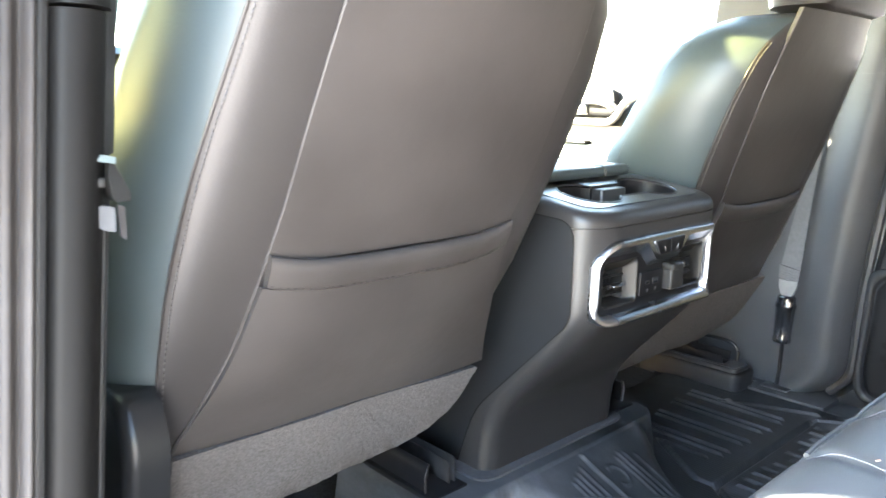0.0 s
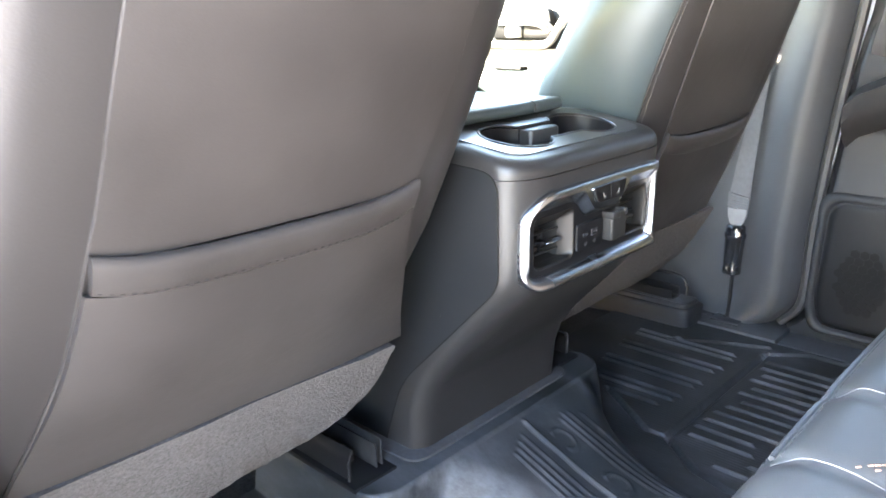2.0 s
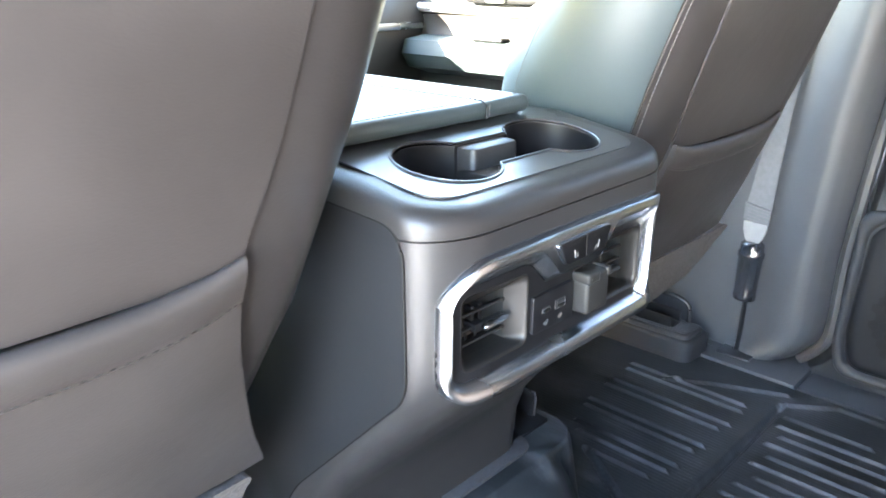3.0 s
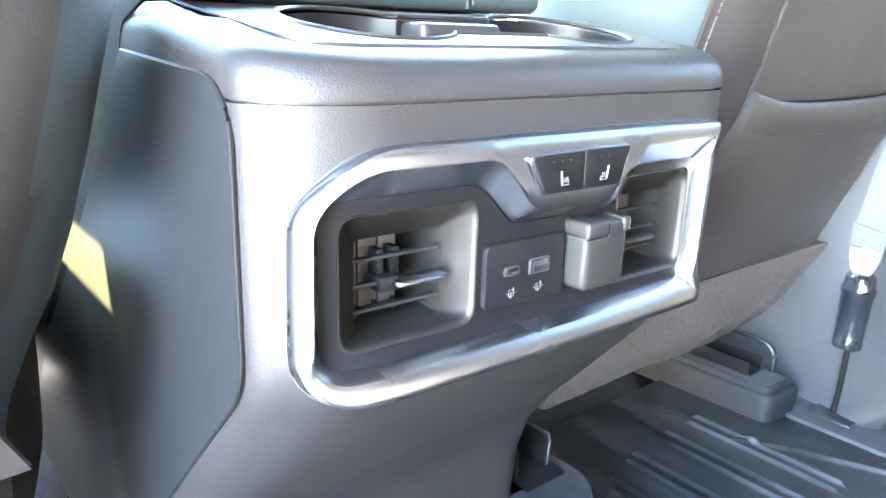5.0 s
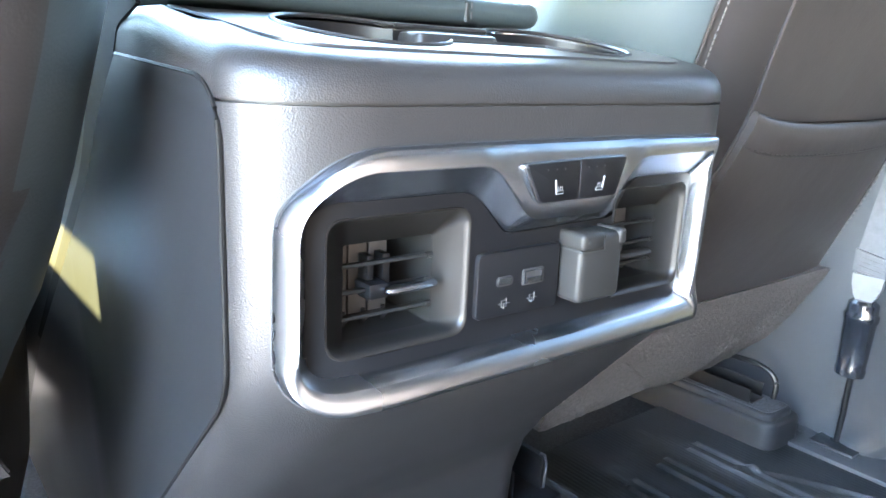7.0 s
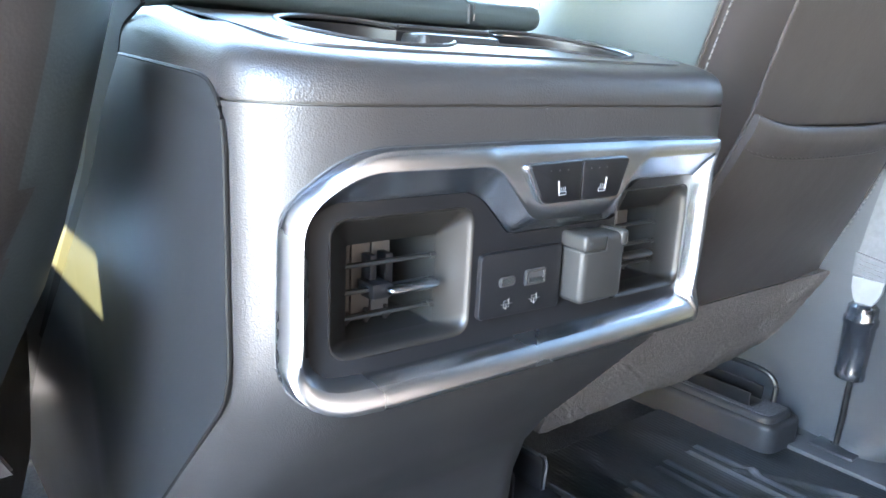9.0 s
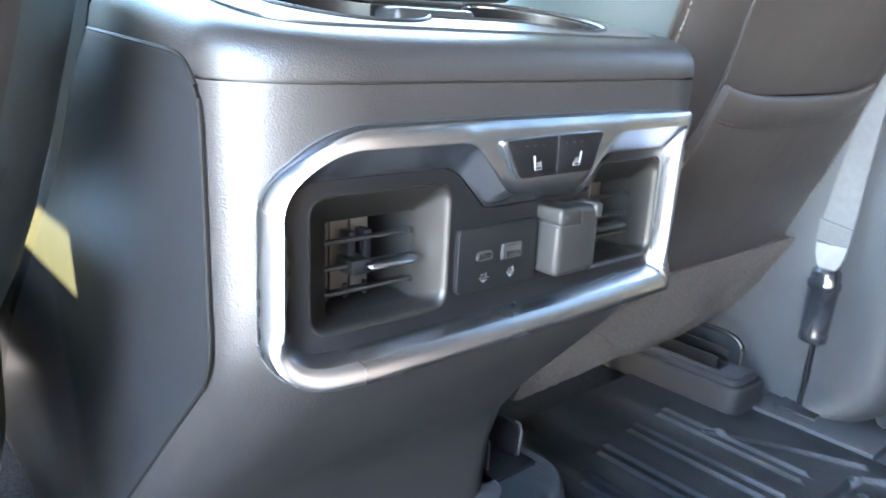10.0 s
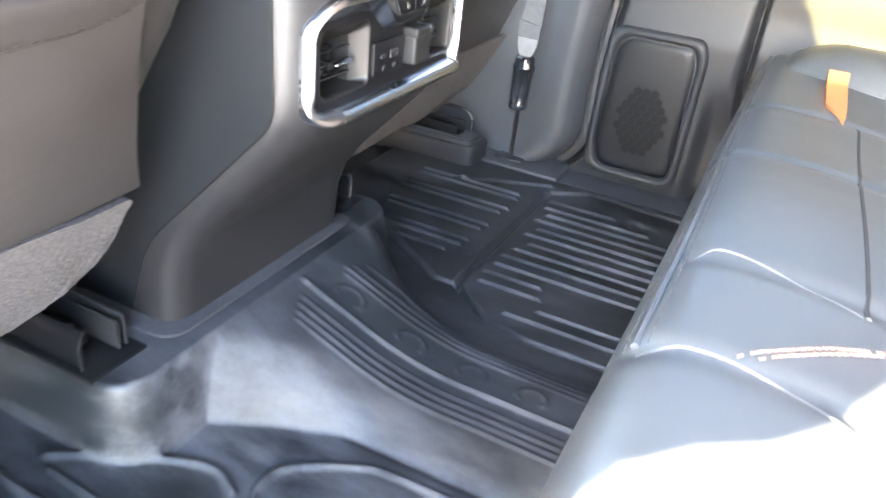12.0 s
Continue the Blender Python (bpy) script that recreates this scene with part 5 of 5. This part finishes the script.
part("lid_pad", prism(fillet([(0.687, 0.210), (0.738, 0.207), (0.742, 0.43), (0.683, 0.43)], 0.011, 5), "z", 0.047, 0.0505, 0.001), FLOORCARPET, cover)
part("bracket", join(rbox(0.696, 0.726, 0.240, 0.40, 0.050, 0.0535, 0.001), rbox(0.694, 0.6965, 0.244, 0.40, 0.050, 0.070, 0.001), rbox(0.724, 0.7265, 0.242, 0.40, 0.050, 0.074, 0.001)), DARK, cover)
part("loop", tube(curve([(0.738, 0.232, 0.046), (0.741, 0.232, 0.072), (0.74, 0.245, 0.088), (0.736, 0.275, 0.094), (0.734, 0.33, 0.092)], 6), 0.0042, 8), DARK, cover)

# ---- seat belt at the middle pillar ----
belt = root("seat_belt", (0.785, 0.15, 0.0), "grey webbing seat belt ending in a black cable sleeve", "seat belt")


def ribbon(rows, thick):
    rings = []
    for a, b in rows:
        a, b = Vector(a), Vector(b)
        n = Vector((-1, 0, 0)) * thick
        rings.append([a, b, b + n, a + n])
    return loft(rings)


part("webbing", ribbon([((0.779, 0.128 - 0.0, 0.268), (0.779, 0.171, 0.276)), ((0.781, 0.126, 0.34), (0.781, 0.162, 0.345)), ((0.783, 0.122, 0.42), (0.783, 0.150, 0.424)), ((0.784, 0.116, 0.50), (0.784, 0.136, 0.503)), ((0.785, 0.110, 0.56), (0.785, 0.122, 0.562)), ((0.786, 0.106, 0.60), (0.786, 0.112, 0.60))], 0.002), WEB, belt)
part("stitched_fold", ribbon([((0.778, 0.1285, 0.246), (0.778, 0.1715, 0.254)), ((0.778, 0.1275, 0.275), (0.778, 0.172, 0.283))], 0.005), WEB, belt)
part("fold_stitching", join(*[stitches([(0.7725, 0.131 + 0.0, 0.250 + k * 0.006), (0.7725, 0.169, 0.256 + k * 0.006)], 0.004, 0.0028, 0.0005) for k in range(5)]), STITCH, belt)
part("clear_tab", loft([[(x, y, z) for x, y in ((0.772, a), (0.772, b), (0.778, b), (0.778, a))] for z, a, b in ((0.250, 0.130, 0.170), (0.235, 0.131, 0.169), (0.222, 0.136, 0.165), (0.212, 0.143, 0.159), (0.208, 0.146, 0.156))]), material("pale_tab_plastic", (0.12, 0.118, 0.115), 0.45, spots=0.2, spot_scale=60), belt, "pale plastic tab")
part("sleeve", loft([[(0.776 + r * math.cos(a) * 0.8, 0.1515 + (z - 0.16) * -0.02 + r * math.sin(a), z) for a in span(0, 2 * math.pi, 19)[:-1]] for z, r in ((0.106, 0.013), (0.109, 0.0190), (0.118, 0.0200), (0.121, 0.0188), (0.186, 0.0205), (0.188, 0.0222), (0.196, 0.0225), (0.199, 0.0200), (0.212, 0.0195), (0.216, 0.015))]), GLOSS, belt, "black plastic sleeve")
part("cable", tube([(0.776, 0.1500, 0.110), (0.777, 0.1510, 0.05), (0.776, 0.1530, 0.006)], 0.0042, 8), DARK, belt)
part("anchor_plate", rbox(0.748, 0.788, 0.118, 0.178, 0.0045, 0.0085, 0.0015), STEEL, belt)
part("anchor_slot", tube([(0.776, 0.154, 0.0080), (0.776, 0.154, 0.0090)], 0.007, 10), SEAL, belt)
part("anchor_bolt", tube([(0.770, 0.200, 0.003), (0.770, 0.200, 0.0062)], 0.006, 8), SEAL, belt)

# ---- belt guide and keys-like latch hanging at the near pillar ----
guide = root("belt_latch", (-0.73, -0.03, 0.58), "black belt guide with a bright metal tongue at the pillar", "belt latch")
part("guide_body", loft([[(x, y, z) for x, y in ((a, -0.056), (b, -0.053), (b, -0.036), (a, -0.036))] for z, a, b in ((0.574, -0.699, -0.690), (0.578, -0.7015, -0.6895), (0.588, -0.7025, -0.694), (0.597, -0.7015, -0.698))]), CAPGREY, guide)
part("guide_cap", prism(fillet([(-0.709, 0.5985), (-0.7065, 0.6025), (-0.698, 0.6005), (-0.6985, 0.5965)], 0.001, 3), "y", -0.057, -0.040, 0.0008), material("pale_teal_plastic", (0.07, 0.09, 0.09), 0.35, spots=0.1), guide, "pale plastic cap")
part("guide_lug", rbox(-0.709, -0.7045, -0.056, -0.044, 0.583, 0.589, 0.0012), CAPGREY, guide)
part("lower_block", prism(fillet([(-0.710, 0.559), (-0.701, 0.556), (-0.7005, 0.571), (-0.7095, 0.573)], 0.002, 3), "y", -0.056, -0.042, 0.001), WEB, guide, "folded grey webbing")
part("tongue", prism(fillet([(-0.6990, 0.554), (-0.6955, 0.551), (-0.6955, 0.571), (-0.6995, 0.573)], 0.001, 3), "y", -0.058, -0.054, 0.0006), STEEL, guide, "bright metal tongue")

# ---- rear bench ----
bench = root("rear_bench", (0.0, -0.55, -0.02), "dark blue-black leather rear bench seat with stitched panels", "bench seat")
BENCH = [(-0.30, 0.06), (-0.287, 0.12), (-0.280, 0.20), (-0.276, 0.26), (-0.277, 0.302), (-0.284, 0.328), (-0.299, 0.344), (-0.325, 0.350), (-0.38, 0.349), (-0.42, 0.344), (-0.50, 0.337), (-0.62, 0.325), (-0.80, 0.31)]
bench_line = [tuple(p) for p in curve(BENCH, 5)]


def near_fit(x):
    return 1 - smooth((x + 0.15) / 0.40)


def bench_ring(x, z_add=0.0, y_in=0.0):
    top = [(x, y - y_in - 0.008 * near_fit(x) * smooth((y + 0.33) / 0.03), z + z_add * smooth((z - 0.2) / 0.1) - 0.0) for y, z in bench_line]
    return top + [(x, -0.80, 0.06)]


def dip(x):
    """Shallow valleys where the panels are sewn together, and a driver's-side rise shaped to fit the camera's view."""
    d = 0.024 * near_fit(x)
    for c in (-0.164, -0.276, 0.10, 0.30):
        d -= 0.0032 * math.exp(-((x - c) / 0.009) ** 2)
    return d


part("cushion", loft([bench_ring(x, dip(x)) for x in sorted(set(span(-0.66, -0.30, 14) + span(-0.30, 0.32, 120) + span(0.32, 0.60, 14)))] + [bench_ring(0.625, -0.01, 0.005), bench_ring(0.64, -0.03, 0.015)]), BENCH_LEATHER, bench, angle=60)


def on_bench(x, y, off=0.0):
    line = bench_line
    best = min((p for p in line if p[1] > 0.28), key=lambda p: abs(p[0] - y))
    for (ya, za), (yb, zb) in zip(line, line[1:]):
        if za > 0.28 and min(ya, yb) <= y <= max(ya, yb):
            k = (y - ya) / (yb - ya) if yb != ya else 0
            best = (y, za + (zb - za) * k)
    return (x, y - 0.008 * near_fit(x) * smooth((y + 0.33) / 0.03), best[1] + dip(x) + off)


part("front_piping", tube([on_bench(x, -0.2915, 0.001) for x in span(-0.270, 0.60, 50)], 0.0026, 6), BENCH_LEATHER, bench)
for dy in (-0.2865, -0.297):
    part("front_stitching", stitches([on_bench(x, dy, 0.0012) for x in span(-0.270, 0.60, 60)], 0.006, 0.0042, 0.0003), BENCHSTITCH, bench)
cross = curve([(-0.164, -0.299), (-0.152, -0.317), (-0.155, -0.348), (-0.168, -0.385), (-0.177, -0.407)], 6)
part("cross_seam", tube([on_bench(p[0], p[1], -0.0004) for p in cross], 0.0010, 6), BENCH_LEATHER, bench)
part("long_seam", tube([on_bench(x, -0.410, -0.0005) for x in span(-0.177, 0.30, 30)], 0.0020, 6), SEAL, bench)
cross2 = curve([(-0.279, -0.294), (-0.271, -0.312), (-0.270, -0.348), (-0.280, -0.384), (-0.298, -0.420), (-0.314, -0.483)], 6)
part("cross_seam", tube([on_bench(p[0], p[1], -0.0004) for p in cross2], 0.0010, 6), BENCH_LEATHER, bench)
for o in (0.0, 0.010):
    part("accent_stitching", stitches([on_bench(p[0] + o * 0.3, p[1] - o, 0.004) for p in curve([(-0.273, -0.344), (-0.254, -0.366), (-0.231, -0.393), (-0.213, -0.420), (-0.195, -0.456)], 8)], 0.0042, 0.0032, 0.0006), TANSTITCH, bench, "tan topstitching")
part("side_bolster", loft([[(x + 0.018 * smooth((z - 0.30) / 0.08), y, z) for y, z in fillet([(-0.283, 0.10), (-0.80, 0.10), (-0.80, 0.33 + h), (-0.36, 0.333 + h), (-0.30, 0.30 + h)], [0.01, 0.01, 0.03, 0.05, 0.04], 6)] for x, h in ((0.452, -0.01), (0.462, 0.022), (0.485, 0.040), (0.54, 0.046), (0.60, 0.040), (0.64, 0.02), (0.66, -0.03))]), BENCH_LEATHER, bench, angle=60)
TAB = [(0.300, -0.3935, -0.3935, 0.352), (0.345, -0.372, -0.3945, 0.353), (0.440, -0.369, -0.393, 0.354), (0.450, -0.368, -0.392, 0.358), (0.457, -0.367, -0.391, 0.368)]
part("accent_tab", loft([[(x, a, z), (x, b - 0.0004, z), (x, b - 0.0004, z - 0.008), (x, a, z - 0.008)] for x, a, b, z in TAB]), ACCENT, bench, "tan leather accent")
part("backrest", loft([[(x, y, z) for y, z in fillet([(-0.74, 0.28), (-0.92, 0.28), (-0.92, 0.98), (-0.86, 1.0), (-0.80, 0.90)], 0.04, 5)] for x in (-0.66, -0.3, 0.0, 0.3, 0.66)]), LEATHER, bench)
